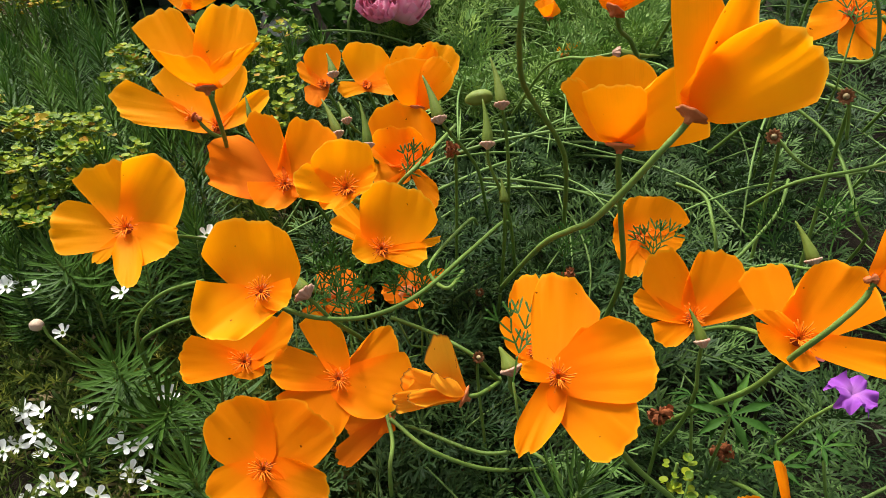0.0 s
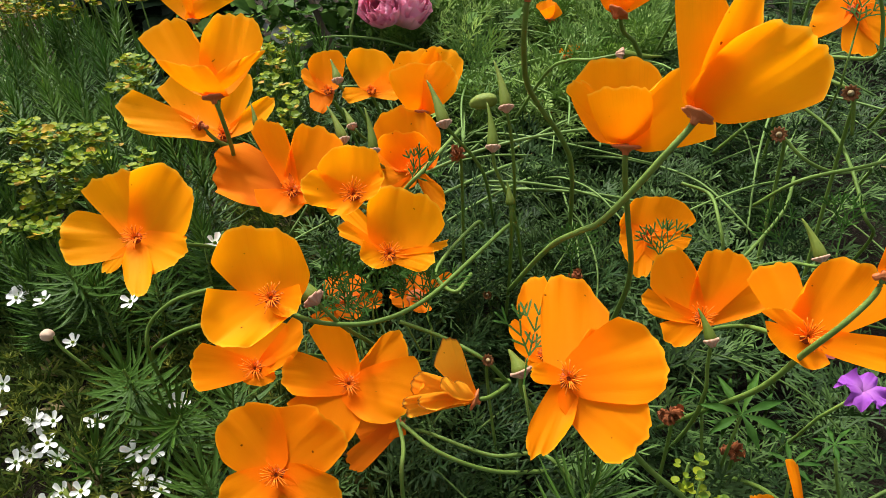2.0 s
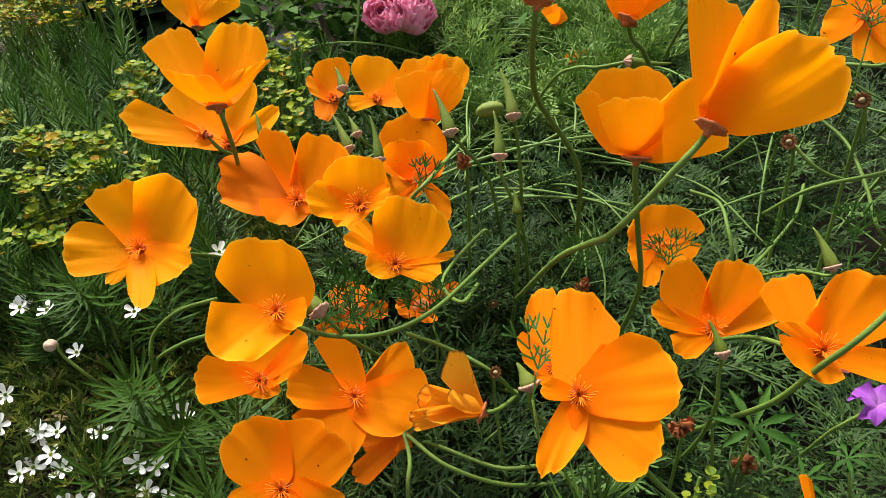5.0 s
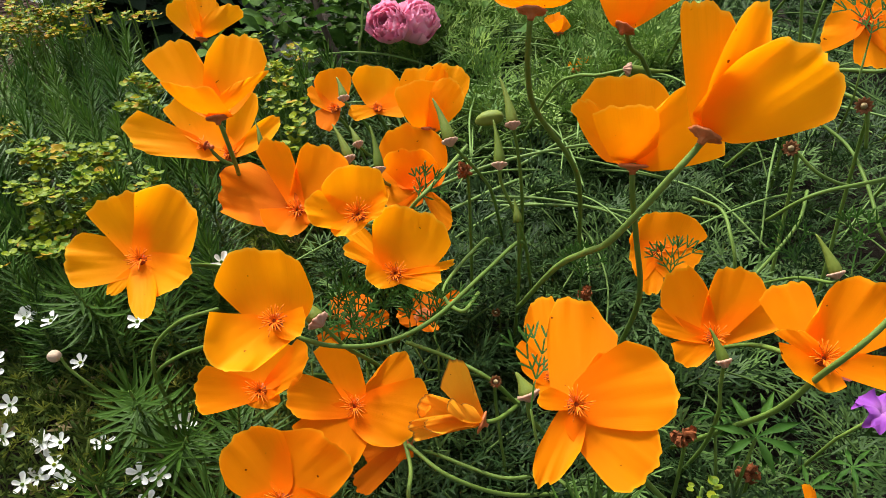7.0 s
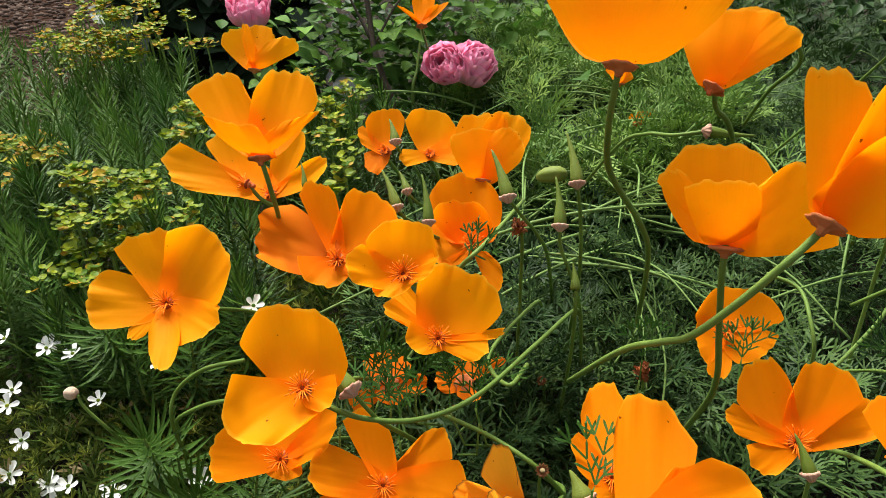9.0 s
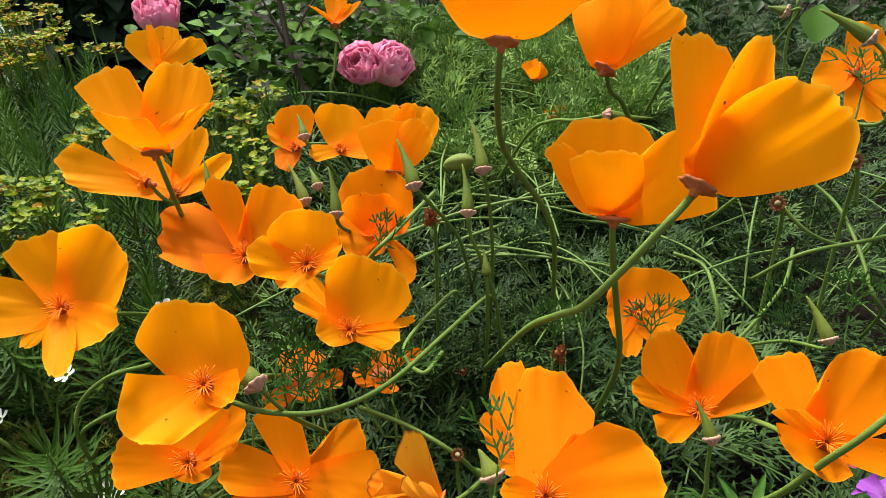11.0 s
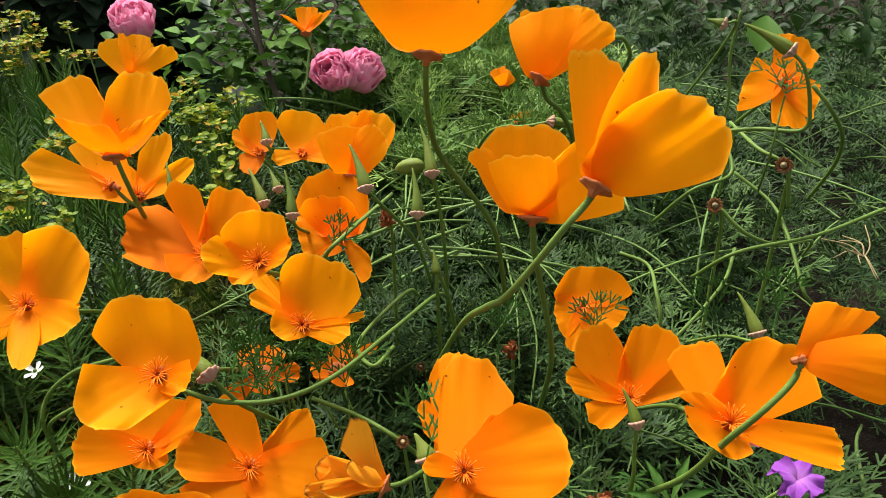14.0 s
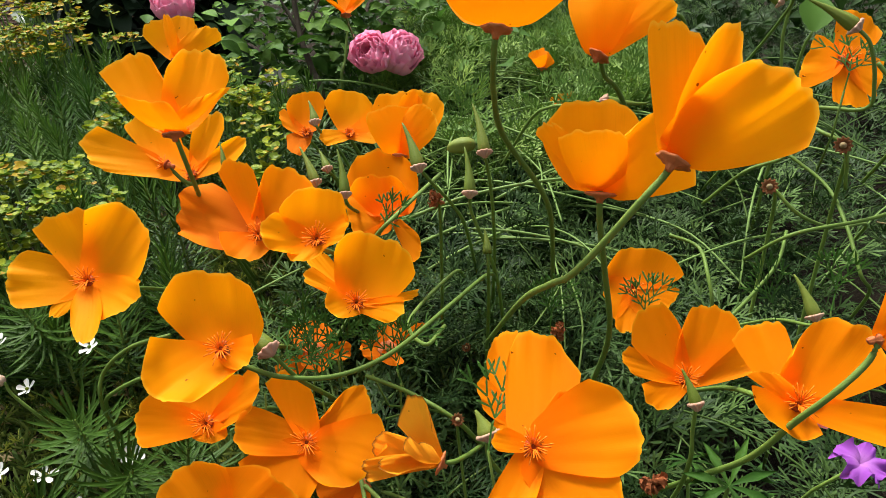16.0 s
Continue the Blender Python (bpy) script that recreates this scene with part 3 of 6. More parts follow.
poppy('orange poppy facing outward with scalloped petals', (-0.1596, 0.4308, 0.3307), [
    (-0.0305, 0.0015, 0.0082, -0.0124, 0.0095, 0.0118, -0.0163, -0.005, -0.002, 0.08, 0.03, 0.51, 3.4, 0.3),
    (-0.0098, 0.0113, 0.0148, 0.0191, -0.0034, -0.005, 0.0007, 0.0088, 0.0092, 0.1, 0.025, 0.42, 3.4, 0.3)],
    (-0.96, 0.16, 0.22), [(0, 0, 0), (0.0081, -0.0003, -0.01), (0.0161, 0.0054, -0.0196), (0.011, 0.026, -0.0432), (0.0064, 0.0613, -0.0784), (0.0002, 0.1427, -0.1663)], mat=GOLD, stamens=0.006, collar=0.5, back=(0.96, -0.16, -0.22))
poppy('orange poppy with loosely spread petals beside a slim bud', (-0.1493, 0.4415, 0.3197), [
    (0.0088, 0.018, 0.023, 0.0104, 0.0, 0.0005, 0.003, 0.0083, 0.01, 0.1, 0.025, 0.59, 3.4, 0.3),
    (0.0229, 0.0065, 0.0112, 0.0039, -0.0054, -0.0051, 0.011, 0.0056, 0.0077, 0.08, 0.025, 0.59, 3.4, 0.3),
    (-0.0177, 0.0071, 0.0073, 0.0097, 0.0077, 0.0071, -0.0044, 0.0, 0.0, 0.08, 0.025, 0.46, 3.4, 0.3)],
    (0, -0.68, 0.73), [(0, 0, 0), (-0.0012, 0.0059, -0.0094), (-0.0025, 0.017, -0.0294), (-0.0042, 0.0481, -0.0685), (-0.0065, 0.1236, -0.1617)], mat=GOLD, stamens=0.0070, back=(-0, 0.68, -0.73))
poppy('small cup-shaped orange poppy against the dark shrub', (-0.2465, 0.7081, 0.3314), [
    (-0.0211, 0.0168, 0.0234, 0.0143, 0.002, 0.0044, -0.0029, 0.0049, 0.0094, 0.1, 0.025, 0.46, 3.4, 0.3),
    (-0.0053, 0.004, 0.0276, 0.0059, -0.0006, -0.001, -0.0019, 0.0063, 0.0123, -0.12, 0.025, 0.46, 3.4, 0.3),
    (0.0241, 0.0019, 0.0178, 0.0194, -0.0001, 0.0005, 0.0051, 0.0055, 0.0111, -0.08, 0.025, 0.46, 3.4, 0.3),
    (0.001, 0.027, 0.0267, 0.0144, -0.0015, -0.0025, 0.0021, 0.0039, 0.0077, 0.1, 0.025, 0.46, 3.4, 0.3)],
    (0.02, 0.55, 0.84), [(0, 0, 0), (-0.0003, 0.0057, -0.0106), (-0.0005, 0.0913, -0.0643), (0, 0.2192, -0.1753), (0, 0.3514, -0.2922)], mat=GOLD, back=(-0.02, -0.55, -0.84))
poppy('large cup-shaped orange poppy seen from the side', (0.0755, 0.2803, 0.3786), [
    (-0.0025, 0.0188, 0.019, 0.0204, 0.0008, 0.001, 0.001, 0.0066, 0.0106, 0.12, 0.015, 0.38, 3, 0.3),
    (-0.02, 0.0034, 0.0211, 0.0062, 0.0, -0.0002, -0.0008, 0.0027, 0.0044, -0.08, 0.008, 0.51, 3.4, 0.3),
    (-0.0065, -0.0055, 0.0235, 0.013, 0.0002, 0.0001, 0.0003, 0.0018, 0.0028, -0.14, 0.006, 0.34, 3.4, 0.4),
    (0.0207, -0.0073, 0.0163, 0.0126, -0.0051, -0.0085, 0.004, 0.0077, 0.0124, -0.08, 0.008, 0.51, 3, 0.3)],
    (0.07, 0.38, 0.92), [(0, 0, 0), (0.0012, 0.0006, -0.0141), (0.0099, 0.0148, -0.0481), (0.0184, 0.0285, -0.0826), (0.0248, 0.0565, -0.1236), (0.0335, 0.1281, -0.2195)], mat=GOLD, back=(-0.07, -0.38, -0.92))
poppy('large sunlit orange poppy seen in profile with crinkled petals', (0.0906, 0.2435, 0.4064), [
    (-0.002, 0.0104, 0.0369, 0.0094, -0.0007, -0.0016, -0.0012, 0.0029, 0.005, -0.06, 0.012, 0.3, 4, 0.4),
    (0.0071, -0.0013, 0.0268, 0.009, 0.0012, 0.0016, 0.006, 0.0095, 0.0156, 0.04, 0.012, 0.68, 2.6, 0.3),
    (0.0192, -0.0135, 0.0194, 0.0143, -0.0052, -0.0094, 0.0112, 0.0062, 0.0098, -0.06, 0.03, 0.47, 4, 0.3)],
    (0.51, 0.45, 0.73), [(0, 0, 0), (-0.0021, 0.0015, -0.0067), (-0.0096, 0.001, -0.0169), (-0.0184, 0.0072, -0.0353), (-0.0274, 0.018, -0.0558), (-0.0328, 0.0332, -0.0692), (-0.0401, 0.0707, -0.1014), (-0.05, 0.1554, -0.1859)], mat=GOLD, back=(-0.51, -0.45, -0.73))
poppy('tall cup-shaped orange poppy above the others', (0.0331, 0.2978, 0.4392), [
    (0.0034, 0.003, 0.0254, 0.0325, -0.0028, -0.0014, 0.0007, 0.0007, 0.0056, -0.14, 0.015, 0.56, 3.2, 0.24),
    (0.0051, 0.0305, 0.0263, 0.0322, -0.0007, 0.0006, 0.0013, 0.0076, 0.0066, 0.14, 0.015, 0.56, 3.2, 0.24)],
    (0.14, 0.46, 0.87), [(0, 0, 0), (-0.0008, 0.0014, -0.0104), (0.0005, 0.0136, -0.0301), (0.0068, 0.0342, -0.0551), (0.0288, 0.0595, -0.0919), (0.0416, 0.0916, -0.128), (0.0591, 0.1693, -0.2177)], mat=GOLD, back=(-0.14, -0.46, -0.87))
poppy('cup-shaped orange poppy with a torn rim', (0.0924, 0.3883, 0.4084), [
    (0.0018, 0.0107, 0.0293, 0.0182, -0.0027, 0.0045, 0.0002, 0.0011, 0.0029, -0.12, 0.02, 0.56, 3.2, 0.24),
    (0.0326, 0.0125, 0.0258, 0.0077, -0.0038, -0.0068, 0.0016, 0.0006, 0.0013, -0.08, 0.02, 0.56, 3.2, 0.24),
    (0.0355, 0.0131, 0.0152, -0.0034, -0.0027, -0.0042, 0.0014, 0.0005, 0.0006, 0.05, 0.02, 0.56, 3.2, 0.24),
    (0.0114, 0.0303, 0.0274, 0.0198, -0.0002, 0.0018, 0.0011, 0.003, 0.0027, 0.12, 0.02, 0.56, 3.2, 0.24)],
    (0.54, 0.46, 0.7), [(0, 0, 0), (0.0057, 0.0097, -0.0136), (0.0164, 0.0206, -0.0245), (0.0331, 0.0553, -0.0563), (0.056, 0.1372, -0.141)], mat=GOLD, back=(-0.54, -0.46, -0.7))
poppy('orange poppy facing outward behind a green seed pod', (0.2551, 0.4531, 0.3906), [
    (0.0129, 0.0182, 0.0181, 0.0129, -0.0034, -0.0058, 0.0034, 0.0047, 0.0047, 0.1, 0.03, 0.42, 3.2, 0.2),
    (-0.0235, 0.0011, -0.0021, 0.0087, 0.0129, 0.0134, -0.0012, 0.0001, -0.0001, 0.08, 0.03, 0.42, 3.2, 0.2),
    (0.0005, -0.0178, -0.0223, -0.0111, 0.001, 0.0013, 0.0, -0.0007, -0.0009, 0.08, 0.02, 0.42, 3.2, 0.2),
    (0.0186, -0.008, -0.0099, -0.0042, -0.0072, -0.0097, 0.0009, -0.0004, -0.0005, 0.05, 0.02, 0.42, 3.2, 0.2)],
    (-0.02, -0.73, 0.69), [(0, 0, 0), (0.0003, 0.0087, -0.0082), (0.0094, 0.1096, -0.0771), (0.021, 0.2629, -0.2103), (0.03, 0.4156, -0.3506)], stamens=0.0085, back=(0.02, 0.73, -0.69))
poppy('deep orange poppy leaning over dark soil', (0.174, 0.2349, 0.3399), [
    (0.0199, 0.0121, 0.0135, 0.0144, 0.001, -0.0037, 0.0012, 0.0007, 0.0008, -0.1, 0.015, 0.56, 3.2, 0.24),
    (0.0256, -0.0075, 0.0, -0.0018, -0.0076, -0.0103, 0.0077, -0.0022, 0.0, -0.12, 0.015, 0.56, 3.2, 0.24)],
    (0.95, 0.09, 0.28), [(0, 0, 0), (-0.0042, -0.0027, -0.0097), (-0.0136, -0.0038, -0.0233), (-0.0203, 0.003, -0.043), (-0.0253, 0.0189, -0.0775), (-0.029, 0.0482, -0.1179), (-0.034, 0.1214, -0.2128)], collar=0.55, back=(-0.95, -0.09, -0.28))
poppy('open orange poppy with a violet petal caught in it', (0.1587, 0.2482, 0.2972), [
    (-0.0086, 0.0275, 0.0145, 0.0118, 0.0013, 0.002, 0.0016, 0.0049, 0.0037, 0.1, 0.025, 0.56, 4, 0.3),
    (-0.014, 0.0016, 0.0124, 0.0089, 0.0017, -0.0021, -0.0007, 0.0013, 0.0019, -0.1, 0.025, 0.42, 3.4, 0.3),
    (0.0201, 0.01, 0.0115, 0.02, -0.0038, -0.0028, 0.0039, 0.014, 0.0138, 0.12, 0.025, 0.56, 3.2, 0.3),
    (0.0402, -0.0115, -0.0044, -0.0012, -0.0062, -0.0056, 0.0027, -0.0011, -0.0007, 0.08, 0.025, 0.42, 3.4, 0.3),
    (-0.0068, -0.005, 0.0011, -0.0129, 0.0067, 0.007, -0.0032, -0.0047, -0.0055, 0.12, 0.025, 0.42, 3.4, 0.3)],
    (0, -0.68, 0.73), [(0, 0, 0), (-0, 0.0082, -0.0088), (0.009, 0.0807, -0.0568), (0.021, 0.1938, -0.155), (0.03, 0.3242, -0.2584)], stamens=0.0085, back=(-0, 0.68, -0.73))
poppy('open orange poppy with squarish spread petals', (0.1379, 0.3127, 0.2587), [
    (-0.0158, 0.0123, 0.0197, 0.0133, 0.0035, 0.0025, -0.0013, 0.0094, 0.0118, 0.1, 0.025, 0.59, 3.4, 0.3),
    (-0.0245, 0.003, 0.0084, -0.0043, 0.0054, 0.0064, -0.0073, -0.0014, 0.0, 0.06, 0.025, 0.59, 3.4, 0.3),
    (0.0142, 0.012, 0.0198, 0.0156, -0.0017, 0.0007, -0.0012, 0.0096, 0.0117, 0.1, 0.025, 0.61, 3.4, 0.3),
    (0.0305, 0.0085, 0.0108, 0.0033, -0.0077, -0.0073, 0.0093, -0.0004, 0.0003, 0.08, 0.025, 0.51, 3.4, 0.3),
    (-0.0144, -0.0062, -0.0034, -0.009, 0.0027, 0.0032, -0.0032, -0.006, -0.0049, 0.06, 0.025, 0.51, 3.4, 0.3)],
    (0, -0.68, 0.73), [(0, 0, 0), (-0, 0.0082, -0.0088), (0.009, 0.0678, -0.0477), (0.021, 0.1627, -0.1302), (0.03, 0.2786, -0.2169)], stamens=0.0085, back=(-0, 0.68, -0.73))
poppy('small drooping orange poppy behind feathery leaves', (0.1388, 0.4293, 0.2435), [
    (0.0082, 0.0032, 0.0106, 0.0252, -0.0027, -0.0003, 0.0008, 0.0122, 0.0117, 0.12, 0.025, 0.29, 4, 0.3),
    (-0.0144, -0.006, -0.0042, -0.0018, 0.011, 0.01, -0.0043, 0.0, 0.0, 0.08, 0.025, 0.46, 3.4, 0.3),
    (-0.0063, -0.019, -0.0159, -0.0075, -0.0006, -0.0004, -0.001, -0.0045, -0.0039, 0.06, 0.025, 0.34, 3.4, 0.3),
    (0.0179, -0.0096, -0.0062, -0.0125, -0.0069, -0.007, 0.0049, -0.0015, -0.0014, 0.06, 0.025, 0.46, 3.4, 0.3)],
    (0, -0.68, 0.73), [(0, 0, 0), (-0, 0.0082, -0.0088), (0.009, 0.064, -0.0451), (0.021, 0.1536, -0.1229), (0.03, 0.2653, -0.2048)], stamens=0.0085, back=(-0, 0.68, -0.73))
poppy('largest wide-open orange poppy with satiny uneven petals', (0.0457, 0.2129, 0.3066), [
    (0.0067, 0.0305, 0.013, 0.014, -0.0026, -0.0021, -0.0017, 0.0122, 0.0072, 0.08, 0.025, 0.36, 3.4, 0.46),
    (0.0248, 0.0004, 0.0094, 0.0044, -0.0124, -0.0114, 0.012, 0.0001, 0.0021, 0.06, 0.025, 0.53, 3.6, 0.3),
    (0.0204, -0.0178, -0.0109, -0.0088, -0.009, -0.008, 0.0057, -0.0036, -0.0027, 0.08, 0.025, 0.38, 3.4, 0.5),
    (-0.0087, -0.0152, -0.0105, -0.0089, -0.0012, -0.0004, -0.0057, -0.0091, -0.0065, 0.1, 0.03, 0.34, 3.4, 0.5),
    (-0.0111, 0.0006, 0.0031, 0.0014, 0.0031, 0.0028, -0.0036, -0.0001, 0.0005, 0.05, 0.025, 0.46, 3.4, 0.3),
    (0.014, 0.0148, 0.0122, 0.0062, 0.0013, 0.0009, 0.0002, 0.0015, 0.0013, 0.05, 0.025, 0.51, 3.4, 0.3)],
    (0, -0.68, 0.73), [(0, 0, 0), (-0, 0.0082, -0.0088), (0.009, 0.0831, -0.0585), (0.021, 0.1994, -0.1595), (0.03, 0.3424, -0.2658)], stamens=0.0075, back=(-0, 0.68, -0.73))
poppy('orange poppy half hidden behind a larger one', (0.0456, 0.27, 0.2714), [
    (-0.0024, 0.0264, 0.013, 0.0099, 0.0033, 0.0022, -0.0009, 0.0109, 0.0063, 0.1, 0.025, 0.42, 3.4, 0.3),
    (-0.0117, 0.0051, 0.0059, -0.0023, 0.007, 0.0069, -0.0046, 0.0005, 0.0006, 0.05, 0.025, 0.42, 3.4, 0.3),
    (-0.0038, -0.0037, -0.0032, -0.0061, 0.0021, 0.002, -0.0021, -0.0028, -0.0025, 0.05, 0.025, 0.46, 3.4, 0.3)],
    (0, -0.68, 0.73), [(0, 0, 0), (-0, 0.0082, -0.0088), (0.006, 0.0737, -0.0519), (0.014, 0.1768, -0.1414), (0.02, 0.2993, -0.2357)], stamens=0.0070, back=(-0, 0.68, -0.73))
poppy('faded orange poppy sunk under feathery leaves', (-0.0675, 0.3738, 0.2301), [
    (-0.0026, 0.0127, 0.0064, 0.0148, 0.0008, -0.0001, -0.0013, 0.0063, 0.0032, 0.12, 0.05, 0.4, 3.2, 0.2),
    (-0.0192, -0.0071, -0.0113, -0.0046, 0.0026, 0.0042, -0.0019, -0.0007, -0.0011, 0.05, 0.03, 0.56, 3.2, 0.2),
    (0.0189, 0.0023, -0.0001, 0.0001, -0.0038, -0.0048, 0.0038, 0.0005, 0.0, 0.1, 0.06, 0.56, 3.2, 0.2),
    (0.0015, -0.0064, -0.0052, -0.0084, 0.0002, 0.0003, 0.0007, -0.0029, -0.0023, 0.12, 0.06, 0.4, 3.2, 0.2)],
    (0, -0.68, 0.73), [(0, 0, 0), (-0, 0.0082, -0.0088), (0, 0.0594, -0.0418), (0, 0.1426, -0.1141), (0, 0.2391, -0.1901)], mat=RUST, back=(-0, 0.68, -0.73))
poppy('faded rust-coloured poppy low among leaves', (-0.0237, 0.391, 0.22), [
    (-0.0137, 0.0033, -0.0023, -0.002, 0.0048, 0.0051, -0.0041, 0.001, -0.0007, 0.1, 0.06, 0.4, 3.2, 0.2),
    (0.0006, 0.0128, 0.0065, 0.0079, 0.0008, 0.0, 0.0002, 0.0051, 0.0026, 0.1, 0.06, 0.4, 3.2, 0.2),
    (0.0193, 0.0125, 0.0086, 0.0041, -0.0001, -0.0014, 0.0039, 0.0025, 0.0017, 0.1, 0.06, 0.56, 3.2, 0.2),
    (0.0036, -0.0062, -0.0049, -0.0072, 0.0, 0.0, 0.0011, -0.0019, -0.0015, 0.1, 0.06, 0.4, 3.2, 0.2)],
    (0, -0.68, 0.73), [(0, 0, 0), (-0, 0.0082, -0.0088), (0, 0.0563, -0.0396), (0, 0.135, -0.108), (0, 0.228, -0.18)], mat=RUST, back=(-0, 0.68, -0.73))
poppy('wilting orange poppy with shrivelled folded petals', (0.0102, 0.282, 0.2304), [
    (-0.0117, 0.006, 0.0175, 0.0086, -0.0007, -0.0012, 0.0008, 0.0082, 0.0132, 0.1, 0.02, 0.51, 3.4, 0.3),
    (-0.0333, -0.0063, 0.0018, -0.0005, 0.003, 0.0049, -0.0033, 0.0002, 0.0003, 0.3, 0.11, 0.34, 3.4, 0.3),
    (-0.027, 0.0058, 0.006, 0.0047, 0.0032, 0.0051, -0.0041, 0.0021, 0.0035, 0.2, 0.1, 0.34, 3.4, 0.3),
    (-0.0219, -0.0077, 0.0069, -0.0003, 0.0023, 0.0038, -0.007, -0.0001, -0.0001, 0.35, 0.12, 0.34, 3.4, 0.3),
    (-0.0101, -0.0027, 0.011, 0.0067, 0.0003, 0.0003, -0.0033, 0.0023, 0.0038, -0.3, 0.1, 0.34, 3.4, 0.3)],
    (-0.92, 0.26, 0.29), [(0, 0, 0), (0.0104, 0.0051, -0.0033), (0.0263, 0.0592, -0.0417), (0.021, 0.1421, -0.1136), (0.03, 0.2483, -0.1894)], mat=WILT, back=(0.92, -0.26, -0.29))
poppy('single upright orange petal of a low poppy', (0.1623, 0.2142, 0.2106), [
    (-0.0012, 0.0164, 0.0225, 0.0032, -0.0009, -0.0015, -0.0001, 0.0016, 0.0022, -0.15, 0.01, 0.56, 3.2, 0.24),
    (-0.0179, 0.0096, 0.0096, 0.0058, 0.0012, 0.0, -0.0009, 0.0005, 0.0005, 0.1, 0.02, 0.56, 3.2, 0.24)],
    (-0.47, 0.56, 0.68), [(0, 0, 0), (0.0059, 0.0057, -0.0087), (0.0099, 0.0533, -0.0375), (0, 0.128, -0.1024), (0, 0.2177, -0.1706)], back=(0.47, -0.56, -0.68))
poppy('small far orange poppy above the stem tangle', (0.1328, 0.9152, 0.2743), [
    (-0.0054, 0.0167, 0.0154, 0.0093, 0.0047, 0.0041, -0.0005, 0.0017, 0.0015, 0.1, 0.03, 0.56, 3.2, 0.24),
    (0.01, 0.0061, 0.0123, 0.0058, -0.0038, -0.0069, 0.001, 0.0006, 0.0012, -0.1, 0.03, 0.56, 3.2, 0.24),
    (-0.0037, -0.004, 0.0137, 0.0088, 0.0015, 0.0033, -0.0002, -0.0002, 0.0007, -0.1, 0.02, 0.56, 3.2, 0.24)],
    (0.04, 0.33, 0.94), [(0, 0, 0), (-0.0005, 0.0052, -0.0108), (-0.0008, 0.0732, -0.0516), (0, 0.1758, -0.1406), (0, 0.2878, -0.2343)], back=(-0.04, -0.33, -0.94))
poppy('orange poppy behind a rose leaf', (-0.1008, 0.8487, 0.3495), [
    (-0.0205, 0.0087, 0.0155, 0.0089, -0.002, -0.0032, -0.0021, 0.0009, 0.0016, 0.1, 0.03, 0.56, 3.2, 0.24),
    (0.0177, 0.0145, 0.0179, 0.0109, 0.0011, 0.0027, 0.0027, 0.0022, 0.0027, 0.1, 0.03, 0.56, 3.2, 0.24),
    (-0.0002, 0.0208, 0.0225, 0.0129, -0.0003, 0.0002, 0.0, 0.0021, 0.0022, 0.1, 0.02, 0.56, 3.2, 0.24)],
    (-0.06, 0.61, 0.79), [(0, 0, 0), (0.0008, 0.0059, -0.0104), (0.0014, 0.0967, -0.0681), (0, 0.2321, -0.1857), (0, 0.3704, -0.3095)], back=(0.06, -0.61, -0.79))
poppy('small far orange poppy above the leaves', (0.1445, 0.8342, 0.2499), [
    (-0.0077, 0.0044, 0.0063, 0.0026, 0.0035, 0.0029, -0.0008, 0.0004, 0.0006, 0.1, 0.03, 0.56, 3.2, 0.24),
    (0.0091, 0.0087, 0.0107, 0.0115, 0.0036, 0.0006, 0.0009, 0.0009, 0.0011, 0.1, 0.03, 0.56, 3.2, 0.24)],
    (-0.1, 0.6, 0.79), [(0, 0, 0), (0.0013, 0.0059, -0.0104), (0.0022, 0.0656, -0.0462), (0, 0.1574, -0.1259), (0, 0.2609, -0.2099)], back=(0.1, -0.6, -0.79))
poppy('small far orange poppy above the leaves', (0.1401, 0.9407, 0.2693), [
    (-0.017, 0.0105, 0.014, 0.005, 0.0035, 0.0028, -0.0017, 0.0011, 0.0014, 0.1, 0.03, 0.56, 3.2, 0.24),
    (-0.0008, 0.011, 0.0138, 0.0088, 0.0001, -0.0036, -0.0001, 0.0011, 0.0014, 0.1, 0.03, 0.56, 3.2, 0.24)],
    (-0.4, 0.56, 0.72), [(0, 0, 0), (0.0051, 0.0057, -0.0092), (0.0084, 0.0717, -0.0504), (0, 0.172, -0.1376), (0, 0.2822, -0.2293)], back=(0.4, -0.56, -0.72))
pod('pointed green seed pod with a pale collar', (0.0365, 0.4205, 0.3427), (-0.0033, 0.0193, 0.0253), 0.0050, [(0, 0, 0), (0.0046, 0.0086, -0.0239), (0.0079, 0.0151, -0.0513), (0.0114, 0.0397, -0.0947), (0.0161, 0.1068, -0.1941)])
pod('pointed green seed pod with a pale collar', (-0.0024, 0.4063, 0.3387), (-0.0069, 0.0178, 0.0229), 0.0052, [(0, 0, 0), (0.0081, 0.0136, -0.016), (0.02, 0.0345, -0.0392), (0.0302, 0.0695, -0.0734), (0.0439, 0.151, -0.1604)])
pod('pointed green seed pod with a pale collar', (0.0277, 0.4075, 0.3219), (0.0005, 0.017, 0.0234), 0.0050, [(0, 0, 0), (0.0017, 0.0028, -0.0144), (0.012, 0.0091, -0.042), (0.0223, 0.0334, -0.0845), (0.0362, 0.1004, -0.183)])
pod('plump nodding green poppy bud', (0.0316, 0.4327, 0.3434), (-0.0178, 0.0029, -0.001), 0.0065, [], rim=False, blunt=True)
pod('pointed green seed pod with a pale collar', (-0.0682, 0.4295, 0.3194), (-0.0086, 0.0157, 0.0195), 0.0045, [(0, 0, 0), (0.0042, 0.0059, -0.0096), (0.0099, 0.0873, -0.0615), (0.0068, 0.2095, -0.1676), (0.0097, 0.2995, -0.2794)])
